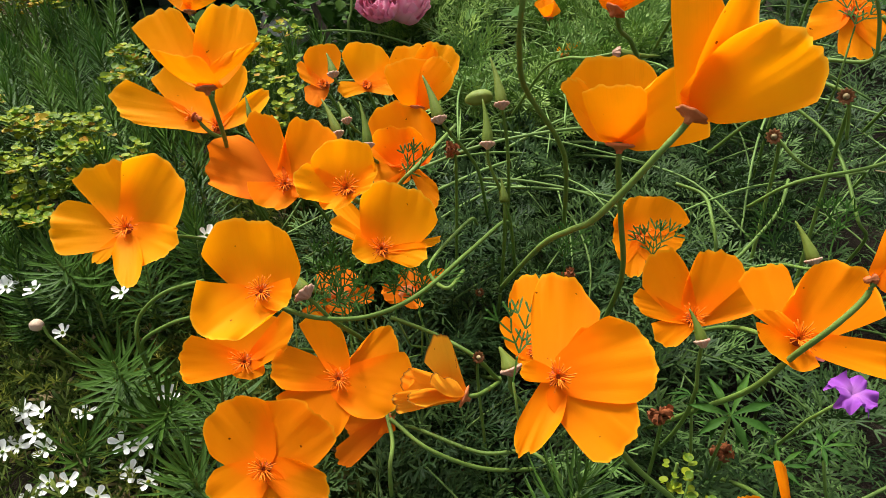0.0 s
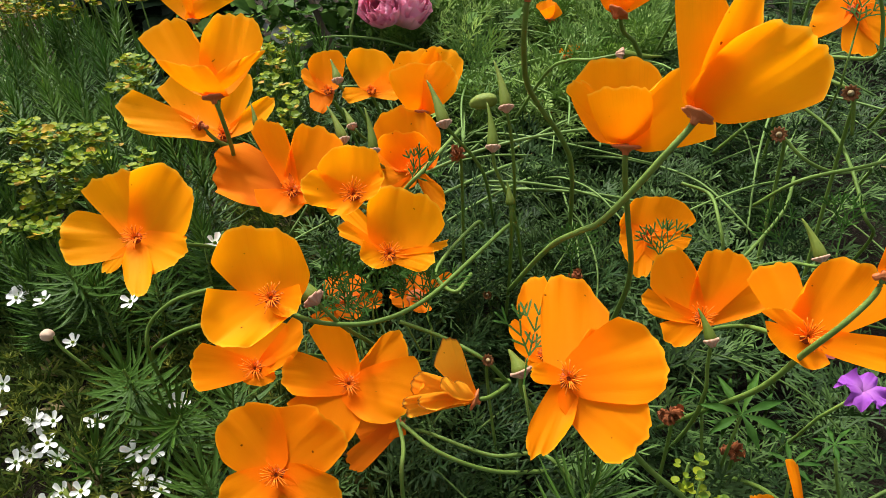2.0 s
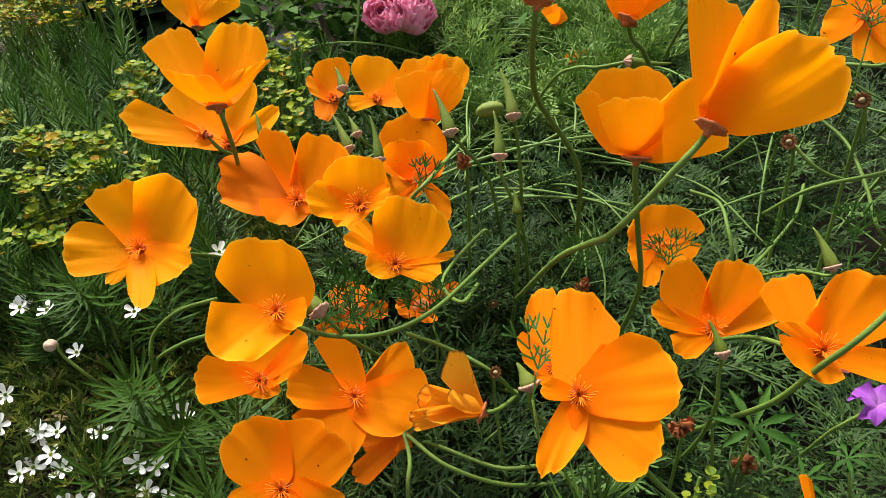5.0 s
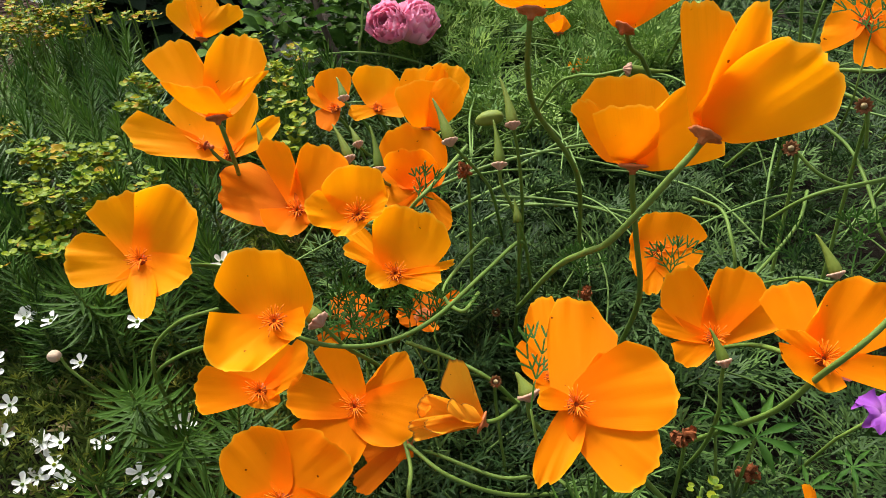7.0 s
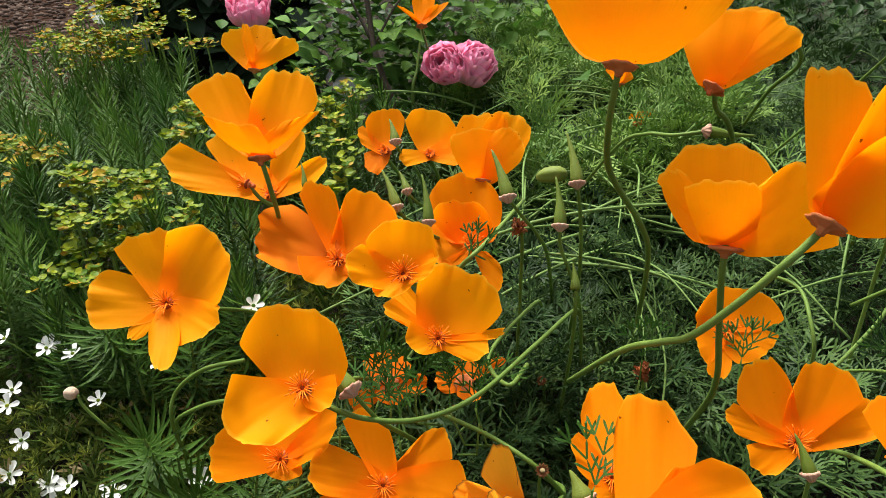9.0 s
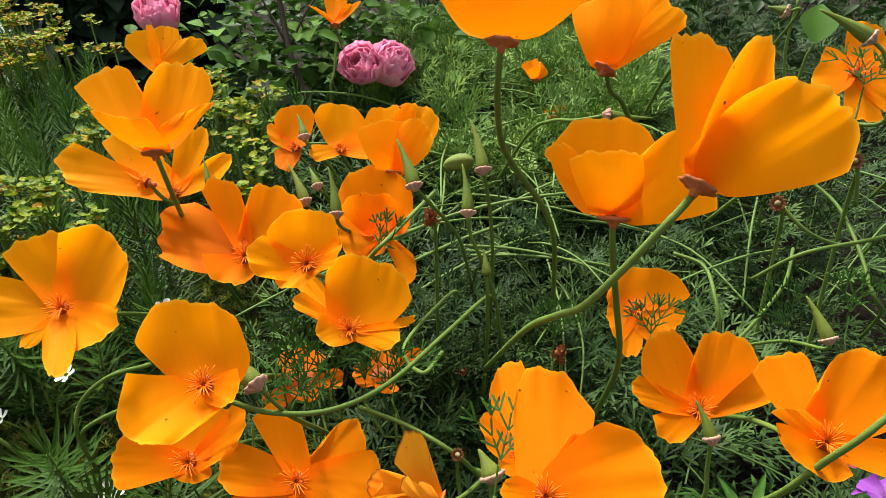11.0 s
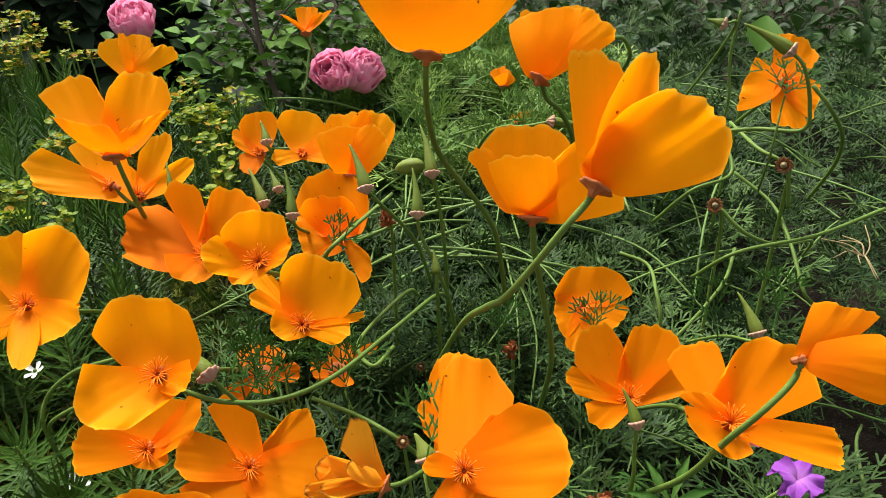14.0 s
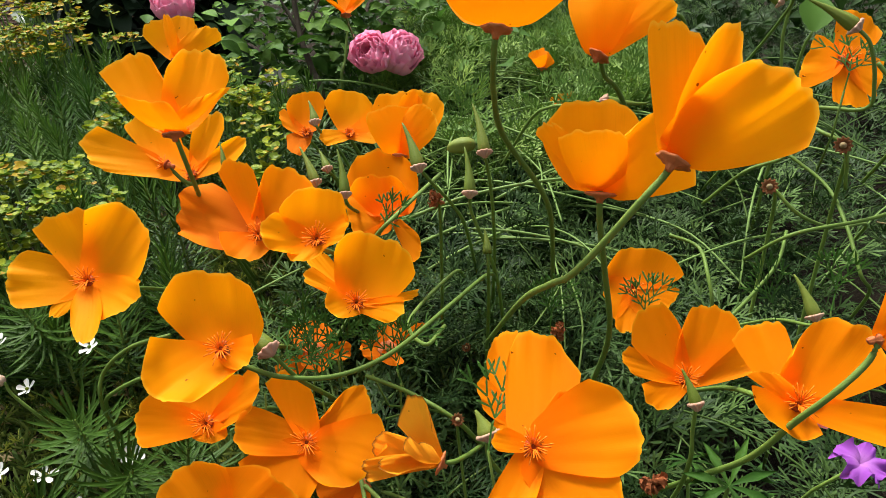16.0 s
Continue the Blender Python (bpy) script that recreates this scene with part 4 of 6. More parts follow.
pod('pointed green seed pod with a pale collar', (-0.0677, 0.472, 0.3118), (-0.0052, 0.0105, 0.0111), 0.0040, [(0, 0, 0), (0.0044, 0.0061, -0.0093), (0.0102, 0.0849, -0.0598), (0.0068, 0.2038, -0.1631), (0.0097, 0.2895, -0.2718)])
pod('pointed green seed pod with a pale collar', (-0.0466, 0.4071, 0.3213), (-0.0023, 0.0168, 0.0231), 0.0042, [(0, 0, 0), (0.0011, 0.0058, -0.0104), (0.0025, 0.0879, -0.0619), (0.0017, 0.2109, -0.1688), (0.0024, 0.3018, -0.2813)])
pod('pointed green seed pod with a pale collar', (-0.0804, 0.5088, 0.333), (-0.0036, 0.0108, 0.0135), 0.0045, [(0, 0, 0), (0.0027, 0.0059, -0.0101), (0.0064, 0.0916, -0.0645), (0.0043, 0.2198, -0.1758), (0.0062, 0.314, -0.293)])
pod('slim curved green pod', (-0.1227, 0.4259, 0.3324), (-0.0023, 0.0101, 0.0124), 0.0024, [(0, 0, 0), (0.0019, 0.006, -0.0102), (0.0045, 0.0914, -0.0643), (0.003, 0.2193, -0.1754), (0.0044, 0.3129, -0.2924)], rim=False)
pod('small green seed pod on a thin stalk', (0.0389, 0.3992, 0.2858), (0.0002, 0.01, 0.0122), 0.0042, [(0, 0, 0), (0.0011, -0.0011, -0.0168), (0.003, 0.0157, -0.0639), (0.0057, 0.073, -0.1693)], rim=False)
pod('pointed green seed pod with a pale collar', (0.2353, 0.3776, 0.2551), (-0.0064, 0.0167, 0.021), 0.0055, [(0, 0, 0), (0.003, 0.0059, -0.01), (0.0071, 0.0672, -0.0473), (0.0049, 0.1614, -0.1291), (0.0069, 0.2285, -0.2151)])
pod('pointed green seed pod with a pale collar', (0.1354, 0.288, 0.2627), (-0.0037, 0.0111, 0.0141), 0.0042, [(0, 0, 0), (0.0012, 0.0007, -0.0177), (0.0027, 0.0001, -0.0376), (0.0049, 0.0178, -0.0843), (0.0079, 0.0762, -0.1891)])
pod('short green seed pod with a flared collar', (0.0328, 0.2576, 0.2706), (-0.0045, 0.007, 0.0092), 0.0058, [(0, 0, 0), (0.0005, -0.0013, -0.0115), (0.0091, 0.0045, -0.0305), (0.021, 0.0304, -0.0716), (0.0371, 0.0997, -0.1683)])
pod('thick green bud behind a poppy with a pinkish collar', (-0.07, 0.2933, 0.29), (-0.0181, 0.0149, 0.0126), 0.0062, [(0, 0, 0), (0.0099, 0.0019, -0.0158), (0.0143, 0.0075, -0.0258), (0.0248, 0.0381, -0.0639), (0.039, 0.1134, -0.1562)])
pod('slender green bud lying sideways', (0.1129, 0.4575, 0.3641), (0.0277, 0.0002, -0.0053), 0.0045, [(0, 0, 0), (-0.017, 0.0082, -0.0058), (-0.0268, 0.0377, -0.0152), (-0.0356, 0.0813, -0.038), (-0.0476, 0.1759, -0.1108)])
pod('stout green seed pod on a bent stalk', (0.2386, 0.4216, 0.4159), (-0.0224, 0.0114, 0.0162), 0.0055, [(0, 0, 0), (0.0077, -0.0046, -0.0083), (0.0159, -0.0045, -0.0294), (0.0164, -0.0017, -0.0455), (-0.0062, 0.0186, -0.0512), (-0.0289, 0.0577, -0.0724), (-0.061, 0.148, -0.1447)])
pod('closed flower bud with pinkish tip', (-0.2793, 0.3911, 0.1919), (-0.0095, 0.0013, 0.002), 0.0056, [(0, 0, 0), (0.0028, -0.0003, -0.0099), (0.0135, 0.0007, -0.0273), (0.0178, 0.0104, -0.0494), (0.023, 0.0393, -0.0899), (0.026, 0.0713, -0.1319)], rim=False, mat=CREAM, blunt=True)
pod('fat green bud at the bed edge', (0.2437, 0.5326, 0.4124), (-0.0104, 0.0047, 0.0041), 0.0050, [(0, 0, 0), (0.01, 0.0053, -0.0039), (0.0244, 0.1164, -0.0819), (0.018, 0.2793, -0.2234), (0.0257, 0.408, -0.3724)])

# ---- ground ----
v, f, n = [], [], 60
for i in range(n + 1):
    for k in range(n + 1):
        x, y = (i / n - 0.5), (k / n - 0.5)
        x, y = 40 * x * abs(x) * 4, 0.6 + 40 * y * abs(y) * 4
        v.append((x, y, 0.012 * noise.noise((x * 6, y * 6, 0.0)) + 0.006 * noise.noise((x * 25, y * 25, 3.0))))
for i in range(n):
    for k in range(n):
        a = i * (n + 1) + k
        f.append((a, a + n + 1, a + n + 2, a + 1))
ground = link("ground", mesh_of("ground", v, f), SOIL)
tagged(ground, "dark crumbly garden soil with fine grit", "ground", kind="structure")


# ---- poppy foliage ----
def strip(verts, faces, a, b, w0, w1, nrm, sag):
    """A narrow leaf lobe from a to b, bowed and pointed at its end."""
    a, b = np.asarray(a), np.asarray(b)
    d = b - a
    s = np.cross(d, nrm)
    s /= np.linalg.norm(s) + 1e-12
    m = a + 0.80 * d + nrm * sag * np.linalg.norm(d)
    k = len(verts)
    verts += [a - s * w0, a + s * w0, m - s * w1, m + s * w1, b]
    faces += [(k, k + 1, k + 3, k + 2), (k + 2, k + 3, k + 4)]


def fern_leaf(r):
    """A finely divided leaf about 6 cm long, growing along +y with its face to +z."""
    verts, faces = [], []

    def grow(p, yaw, rise, length, level, host=-1):
        d = np.array([math.sin(yaw) * math.cos(rise), math.cos(yaw) * math.cos(rise), math.sin(rise)])
        nrm = np.array([-math.sin(yaw) * math.sin(rise), -math.cos(yaw) * math.sin(rise), math.cos(rise)])
        q = p + d * length
        own = len(verts)
        strip(verts, faces, p, q, 0.00055, 0.00074 if level == 3 else 0.00060, nrm, r.uniform(-0.10, 0.16))
        if host >= 0:
            faces.append((host, own, own + 1))
        if level == 3:
            return
        forks = (-0.62, 0.0, 0.62) if level != 1 or r.random() < 0.7 else (-0.5, 0.5)
        for w in forks:
            grow(q, yaw + w * r.uniform(0.7, 1.2), rise + r.uniform(-0.22, 0.22), length * (r.uniform(0.66, 0.9) if level < 2 else r.uniform(0.8, 1.15)), level + 1, own + 4)
        if level == 1:
            for w in (-0.8, 0.8):
                grow(p + d * length * 0.5, yaw + w * r.uniform(0.8, 1.1), rise + r.uniform(-0.2, 0.2), length * 0.75, 3, own)

    grow(np.zeros(3), 0.0, 0.15, 0.018, 0)
    return np.array(verts), faces


def scatter(name, templates, places, label, category, mat):
    """Joins many copies of small shapes into one mesh. places: rows of x, y, z, yaw, tilt, roll, size."""
    all_v, starts, totals, loops = [], [], [], []
    base = loop = 0
    which = rng.integers(0, len(templates), len(places))
    for row, w in zip(places, which):
        tv, tf = templates[w]
        m = np.array(Euler((row[4], row[5], row[3])).to_matrix()) * row[6]
        all_v.append(tv @ m.T + np.array(row[:3]))
        for q in tf:
            starts.append(loop)
            totals.append(len(q))
            loops.extend([base + j for j in q])
            loop += len(q)
        base += len(tv)
    me = bpy.data.meshes.new(name)
    co = np.concatenate(all_v).astype(np.float32)
    me.vertices.add(len(co))
    me.vertices.foreach_set("co", co.ravel())
    me.loops.add(len(loops))
    me.loops.foreach_set("vertex_index", np.array(loops, dtype=np.int32))
    me.polygons.add(len(starts))
    me.polygons.foreach_set("loop_start", np.array(starts, dtype=np.int32))
    me.polygons.foreach_set("loop_total", np.array(totals, dtype=np.int32))
    me.update(calc_edges=True)
    ob = link(name, me, mat)
    return tagged(ob, label, category, kind="stuff")


def bed_left(y):
    """The left edge of the poppy patch."""
    return -0.10 + 0.10 * max(0.0, y - 0.45)


def canopy(x, y):
    """Height of the leaf tops over the bed."""
    return 0.185 + 0.05 * min(1.0, max(0.0, (y - 0.45) / 0.4)) + 0.03 * noise.noise((x * 5, y * 5, 1.0)) - 0.05 * min(1.0, max(0.0, 0.42 - y) / 0.2)


ferns = [fern_leaf(rng) for i in range(10)]
rows = []
for i in range(9500):
    y = 0.10 + 1.9 * rng.random() ** 1.35
    x = rng.uniform(bed_left(y) - 0.03, 0.22 + 0.70 * y)
    if y < 0.47 and x > 0.275 + 0.12 * noise.noise((x * 8, y * 8, 4.0)) and rng.random() < 0.9:
        continue
    if y > 0.4 and x > 0.29 + 0.30 * (y - 0.4) and rng.random() < 0.55:
        continue
    if y < 0.46 and rng.random() < (0.62 if x > 0.06 else 0.35):
        continue
    top = canopy(x, y)
    z = top - 0.10 * rng.random() ** 1.1
    rows.append((x, y, z - 0.02, rng.uniform(-3.14, 3.14), rng.uniform(-0.1, 0.8), rng.uniform(-0.4, 0.4), rng.uniform(0.82, 1.30) * (1 + 0.3 * max(0, y - 0.7))))
for i in range(800):
    y = rng.uniform(0.05, 1.9)
    x = rng.uniform(0.30 + 0.45 * y, 1.25)
    rows.append((x, y, canopy(x, y) - 0.02 - 0.13 * rng.random() ** 1.3, rng.uniform(-3.14, 3.14), rng.uniform(0.0, 1.0), rng.uniform(-0.4, 0.4), rng.uniform(0.8, 1.2)))
scatter("poppy_foliage", ferns, rows, "blue-green finely divided feathery poppy leaves", "foliage", FERN)


rows = []
for i in range(1900):
    y = rng.uniform(0.72, 1.35)
    x = bed_left(y) - 0.02 + 0.36 * rng.random() ** 1.3
    if noise.noise((x * 7, y * 7, 6.0)) < -0.25 or (x < 0.02 and y < 0.93):
        continue
    rows.append((x, y, canopy(x, y) + 0.012 - 0.05 * rng.random(), rng.uniform(-3.14, 3.14), rng.uniform(0.0, 1.1), rng.uniform(-0.4, 0.4), rng.uniform(0.85, 1.35)))
scatter("young_poppy_foliage", ferns, rows, "paler feathery poppy leaves", "foliage", FERN_PALE)


def curve_template(r, bow, radius, sides=5, length=0.16):
    """A bowed stalk along +y."""
    k = [r.uniform(-bow, bow) for i in range(4)]
    p = [(0, 0, 0), (k[0] * 0.5, length * 0.3, abs(k[2])), (k[0], length * 0.65, abs(k[2]) + 0.3 * k[3]), (k[1], length, k[3] - 0.01)]
    v, f = tube_data(glide(p, 5), radius, radius * 0.75, sides)
    return np.array(v), f


def lay_stalks(name, count, radius, mat, label, group, y_range, x_range, lift, tilt):
    """Single stalks lying over the leaves, ten shapes in turn."""
    shapes = []
    for i in range(10):
        v, f = curve_template(rng, 0.017, radius, 6, 0.21)
        me = mesh_of(name, v, f)
        me.materials.append(mat)
        shapes.append(me)
    for i in range(count):
        y = y_range[0] + (y_range[1] - y_range[0]) * rng.random() ** 1.2
        x = rng.uniform(max(bed_left(y) + 0.01, x_range[0]), min(0.2 + 0.62 * y, x_range[1]))
        ob = new(name, shapes[i % 10])
        size = rng.uniform(0.5, 1.1)
        ob.matrix_basis = Matrix.LocRotScale((x, y, canopy(x, y) + rng.uniform(*lift)), Euler((rng.uniform(-tilt, tilt), rng.uniform(-0.3, 0.3), rng.uniform(-3.14, 3.14))), (size, size, size))
        tagged(ob, label, "stalk", group)


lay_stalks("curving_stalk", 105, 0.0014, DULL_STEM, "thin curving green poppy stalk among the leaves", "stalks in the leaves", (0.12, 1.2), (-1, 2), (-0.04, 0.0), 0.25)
lay_stalks("fallen_stalk", 85, 0.0014, TANGLE, "pale green fallen stalk lying over the leaves", "fallen stalks", (0.60, 1.25), (-0.02, 0.45), (-0.032, 0.002), 0.22)

lay_stalks("fallen_stalk", 150, 0.0014, TANGLE, "pale green fallen stalk lying over the leaves", "fallen stalks", (0.72, 1.3), (-0.06, 0.20), (-0.015, 0.016), 0.22)

lay_stalks("fallen_stalk", 35, 0.0016, TANGLE, "pale green fallen stalk lying over the leaves", "fallen stalks", (0.58, 0.95), (-0.03, 0.12), (-0.02, 0.012), 0.3)

# single stalks that stand out
ARCS = {
    "a": [(-0.086, 0.294, 0.282), (-0.066, 0.293, 0.275), (-0.04, 0.299, 0.271), (-0.014, 0.317, 0.272), (0.016, 0.364, 0.271), (0.04, 0.408, 0.266)], "b": [(-0.202, 0.365, 0.197), (-0.199, 0.371, 0.216), (-0.179, 0.371, 0.235), (-0.149, 0.363, 0.25)], "c": [(-0.199, 0.366, 0.199), (-0.174, 0.356, 0.221), (-0.149, 0.343, 0.238)], "d": [(0.27, 0.526, 0.304), (0.288, 0.494, 0.291), (0.285, 0.452, 0.279), (0.281, 0.417, 0.262), (0.298, 0.428, 0.242)], "e": [(0.236, 0.465, 0.301), (0.253, 0.456, 0.286), (0.286, 0.469, 0.27), (0.327, 0.498, 0.259)],
    "f": [(0.268, 0.452, 0.336), (0.255, 0.468, 0.343), (0.255, 0.517, 0.346)], "g": [(0.174, 0.475, 0.261), (0.191, 0.462, 0.258), (0.19, 0.435, 0.252), (0.192, 0.422, 0.232)], "h": [(0.202, 0.418, 0.225), (0.226, 0.437, 0.237), (0.247, 0.457, 0.249), (0.268, 0.495, 0.254)], "i": [(-0.032, 0.31, 0.185), (-0.008, 0.293, 0.177), (0.026, 0.294, 0.159), (0.067, 0.308, 0.143)], "j": [(-0.031, 0.335, 0.243), (-0.005, 0.329, 0.235), (0.018, 0.315, 0.23)],
}
MORE_ARCS = {
    "k": [(0.072, 0.211, 0.272), (0.085, 0.212, 0.254), (0.105, 0.211, 0.233)], "l": [(0.235, 0.423, 0.288), (0.286, 0.427, 0.298), (0.336, 0.442, 0.31)], "m": [(0.138, 0.457, 0.414), (0.155, 0.468, 0.414), (0.162, 0.472, 0.401), (0.164, 0.515, 0.374)], "n": [(-0.03, 0.274, 0.183), (-0.03, 0.296, 0.181), (-0.036, 0.321, 0.184)], "o": [(0.22, 0.479, 0.308), (0.248, 0.484, 0.319), (0.251, 0.516, 0.337)],
    "p": [(0.262, 0.432, 0.394), (0.273, 0.425, 0.381), (0.291, 0.436, 0.36), (0.308, 0.465, 0.331)], "q": [(0.289, 0.604, 0.336), (0.283, 0.603, 0.376), (0.283, 0.599, 0.412)], "r": [(0.013, 0.374, 0.25), (0.002, 0.352, 0.252), (-0.009, 0.393, 0.242), (0.019, 0.452, 0.242)], "s": [(0.072, 0.284, 0.161), (0.053, 0.299, 0.168), (0.023, 0.306, 0.16), (-0.016, 0.328, 0.157)], "t": [(0.009, 0.483, 0.304), (-0.014, 0.398, 0.314), (-0.029, 0.391, 0.299)],
}
for line in (*ARCS.values(), *MORE_ARCS.values()):
    pts = list(line)
    low = min((pts[0], pts[-1]), key=lambda q: q[2])
    near = pts[1] if low is pts[0] else pts[-2]
    on = (Vector(low) - Vector(near)).normalized() * 0.02 + Vector((0, 0.02, -0.025))
    foot = tuple(Vector(low) + on)
    pts = [foot, *pts] if low is pts[0] else [*pts, foot]
    ob = tube("poppy_stalk", glide(pts, 8), 0.0013, 0.0013, STEM)
    tagged(ob, "smooth bare green poppy stalk arching over the leaves", "stalk", "bare poppy stalks")

# spent flower heads
for head, (at, aim) in enumerate(zip([(0.262, 0.443, 0.34), (0.229, 0.457, 0.306), (0.02, 0.307, 0.236), (0.029, 0.457, 0.174)], [(0.239, 0.405, 0.355), (0.213, 0.43, 0.32), (0.024, 0.29, 0.248), (0.027, 0.427, 0.202)])):
    axis = np.array(aim) - np.array(at)
    ob = thing("spent_flower_head", at, "spent poppy head, a reddish dry ring on a stalk", "seed head", "spent poppy heads")
    v, f = lathe_data(axis, [(-0.004, 0.0016), (-0.001, 0.0028), (0.0001, 0.0040), (0.0012, 0.0052), (0.0006, 0.0036), (-0.0004, 0.0026)], 40, (0, 0, 0), 0.17, 11)
    link("collar", mesh_of("collar", v, f), DEAD, ob)
    v, f = lathe_data(axis, [(0, 0.0022), (0.002, 0.002), (0.0045, 0.001), (0.005, 0.0002)], 10)
    link("core", mesh_of("core", v, f), STRAW, ob, "dry straw-coloured core")
    if head > 1:
        ob.scale = (0.65, 0.65, 0.65)
    a = -axis / np.linalg.norm(axis)
    tube("stalk", glide([a * 0.003, a * 0.02 + np.array((0.004, 0, -0.008)), a * 0.03 + np.array((0.01, 0.01, -0.06)), np.array((0.02, 0.02, 0.03 - at[2]))], 6), 0.0013, 0.0016, STEM, ob)

# dried petals
for i, at in enumerate([(0.092, 0.431, 0.208), (0.123, 0.29, 0.209), (0.165, 0.292, 0.176), (0.006, 0.461, 0.294)]):
    ob = thing("dried_flower", at, "shrivelled brown remains of a poppy flower", "dead flower", "dried poppy flowers")
    r = np.random.default_rng(900 + i)
    for k in range(22):
        d = r.normal(size=3)
        d *= r.uniform(0.003, 0.0068) / np.linalg.norm(d)
        s = np.cross(d, r.normal(size=3))
        s *= r.uniform(0.0012, 0.0024) / np.linalg.norm(s)
        petal("shrivelled_petal", ob, WITHERED, d, s, 0.2, 0.5, 0.35, 950 + 10 * i + k, nu=7, nv=8)
    tube("stalk", glide([(0, 0, 0), (0.004, 0.006, -0.03), (0.006, 0.02, 0.03 - at[2])], 5), 0.001, 0.0014, STEM, ob)


# ---- spurge ----
def needle(r, length=0.027, width=0.00082):
    verts, faces = [], []
    k = 3
    bow = r.uniform(-0.30, 0.02)
    for i in range(k + 1):
        u = i / k
        w = width * (0.75 + 0.6 * u) * math.sqrt(max(0.0, 1 - u ** 6)) + 0.0001
        z = length * (bow * u * (1 - u) + 0.03 * u)
        verts += [(-w, length * u, z + 0.0003), (0, length * u, z), (w, length * u, z + 0.0003)]
    for i in range(k):
        a = 3 * i
        faces += [(a, a + 1, a + 4, a + 3), (a + 1, a + 2, a + 5, a + 4)]
    return np.array(verts), faces


def shoot_rows(r, height, count, top_size=0.7):
    """Places of the leaves on an upright shoot whose top is at the origin."""
    out = []
    for i in range(count):
        u = i / count
        up = (1 - u) ** 1.3
        out.append((0, 0, -height * u, 2.4 * i + r.uniform(-0.2, 0.2), 0.16 + 1.0 * up ** 1.7 + r.uniform(-0.12, 0.12), 0.0, (top_size + 0.4 * min(1, 3 * u)) * r.uniform(0.85, 1.15)))
    return out


def joined(name, templates, places, r, mat, parent, kind=""):
    verts, faces = [], []
    for row in places:
        tv, tf = templates[r.integers(0, len(templates))]
        m = np.array(Euler((row[4], row[5], row[3])).to_matrix()) * row[6]
        faces += [tuple(j + len(verts) for j in q) for q in tf]
        verts += list(tv @ m.T + np.array(row[:3]))
    ob = link(name, mesh_of(name, verts, faces), mat, parent)
    if kind:
        ob["kind"] = kind
    return ob


needles = [needle(rng) for i in range(6)]


def spurge_shoot(at, height, count, size, lean, seed, mat):
    r = np.random.default_rng(seed)
    ob = thing("spurge_shoot", at, "upright green spurge shoot set with narrow needle-like leaves", "plant", "spurge shoots")
    ob.rotation_euler = (lean[0], lean[1], r.uniform(0, 6.28))
    tube("stem", [(0, 0, 0.005 - at[2]), (0, 0, -height), (0, 0, 0)], 0.0020, 0.0010, STEM, ob)
    joined("needle_leaves", [(tv * size, tf) for tv, tf in needles], shoot_rows(r, height, count), r, mat, ob, "stuff")
    return ob


far = [(-0.555, 0.796, 0.292), (-0.51, 0.777, 0.291), (-0.461, 0.746, 0.289), (-0.434, 0.76, 0.289), (-0.39, 0.74, 0.286), (-0.37, 0.764, 0.286), (-0.354, 0.779, 0.27), (-0.468, 0.68, 0.273), (-0.422, 0.662, 0.275), (-0.395, 0.677, 0.276), (-0.36, 0.665, 0.27), (-0.332, 0.664, 0.263), (-0.515, 0.866, 0.289), (-0.474, 0.87, 0.289), (-0.433, 0.873, 0.289), (-0.394, 0.863, 0.285), (-0.329, 0.726, 0.25), (-0.532, 0.741, 0.27), (-0.587, 0.927, 0.287), (-0.45, 0.626, 0.253), (-0.33, 0.613, 0.252), (-0.586, 0.784, 0.275), (-0.517, 0.671, 0.263), (-0.456, 0.597, 0.242), (-0.436, 0.542, 0.22), (-0.415, 0.548, 0.229), (-0.384, 0.517, 0.209), (-0.502, 0.614, 0.239)]
mid = [(-0.223, 0.775, 0.289), (-0.198, 0.748, 0.281), (-0.251, 0.8, 0.291), (-0.166, 0.702, 0.281), (-0.169, 0.676, 0.275), (-0.163, 0.75, 0.287), (-0.194, 0.7, 0.275), (-0.236, 0.56, 0.264), (-0.217, 0.557, 0.26), (-0.255, 0.556, 0.257), (-0.182, 0.746, 0.278), (-0.163, 0.707, 0.272), (-0.3, 0.46, 0.198), (-0.341, 0.475, 0.204), (-0.278, 0.456, 0.192), (-0.21, 0.514, 0.228), (-0.196, 0.486, 0.221), (-0.337, 0.463, 0.185), (-0.329, 0.493, 0.214), (-0.143, 0.807, 0.282), (-0.279, 0.534, 0.26), (-0.234, 0.467, 0.209)]
back = [(rng.uniform(-0.80, -0.44), rng.uniform(0.86, 1.12), rng.uniform(0.27, 0.31)) for i in range(18)]
for i, at in enumerate((*far, *mid)):
    spurge_shoot(at, 0.12, 150, rng.uniform(0.95, 1.12), (rng.uniform(-0.18, 0.12), rng.uniform(-0.16, 0.16)), 300 + i, LIT_NEEDLE if i < len(far) + 7 else NEEDLE)
    if i < len(far):
        p = np.array(at) + (rng.uniform(-0.06, 0.06), rng.uniform(-0.03, 0.08), rng.uniform(-0.06, 0.0))
        spurge_shoot(p, 0.12, 140, rng.uniform(0.92, 1.1), (rng.uniform(-0.2, 0.15), rng.uniform(-0.18, 0.18)), 340 + 3 * i, LIT_NEEDLE)

for i, at in enumerate(back):
    spurge_shoot(at, 0.12, 110, rng.uniform(1.0, 1.2), (rng.uniform(-0.25, 0.2), rng.uniform(-0.25, 0.25)), 460 + i, LIT_NEEDLE)

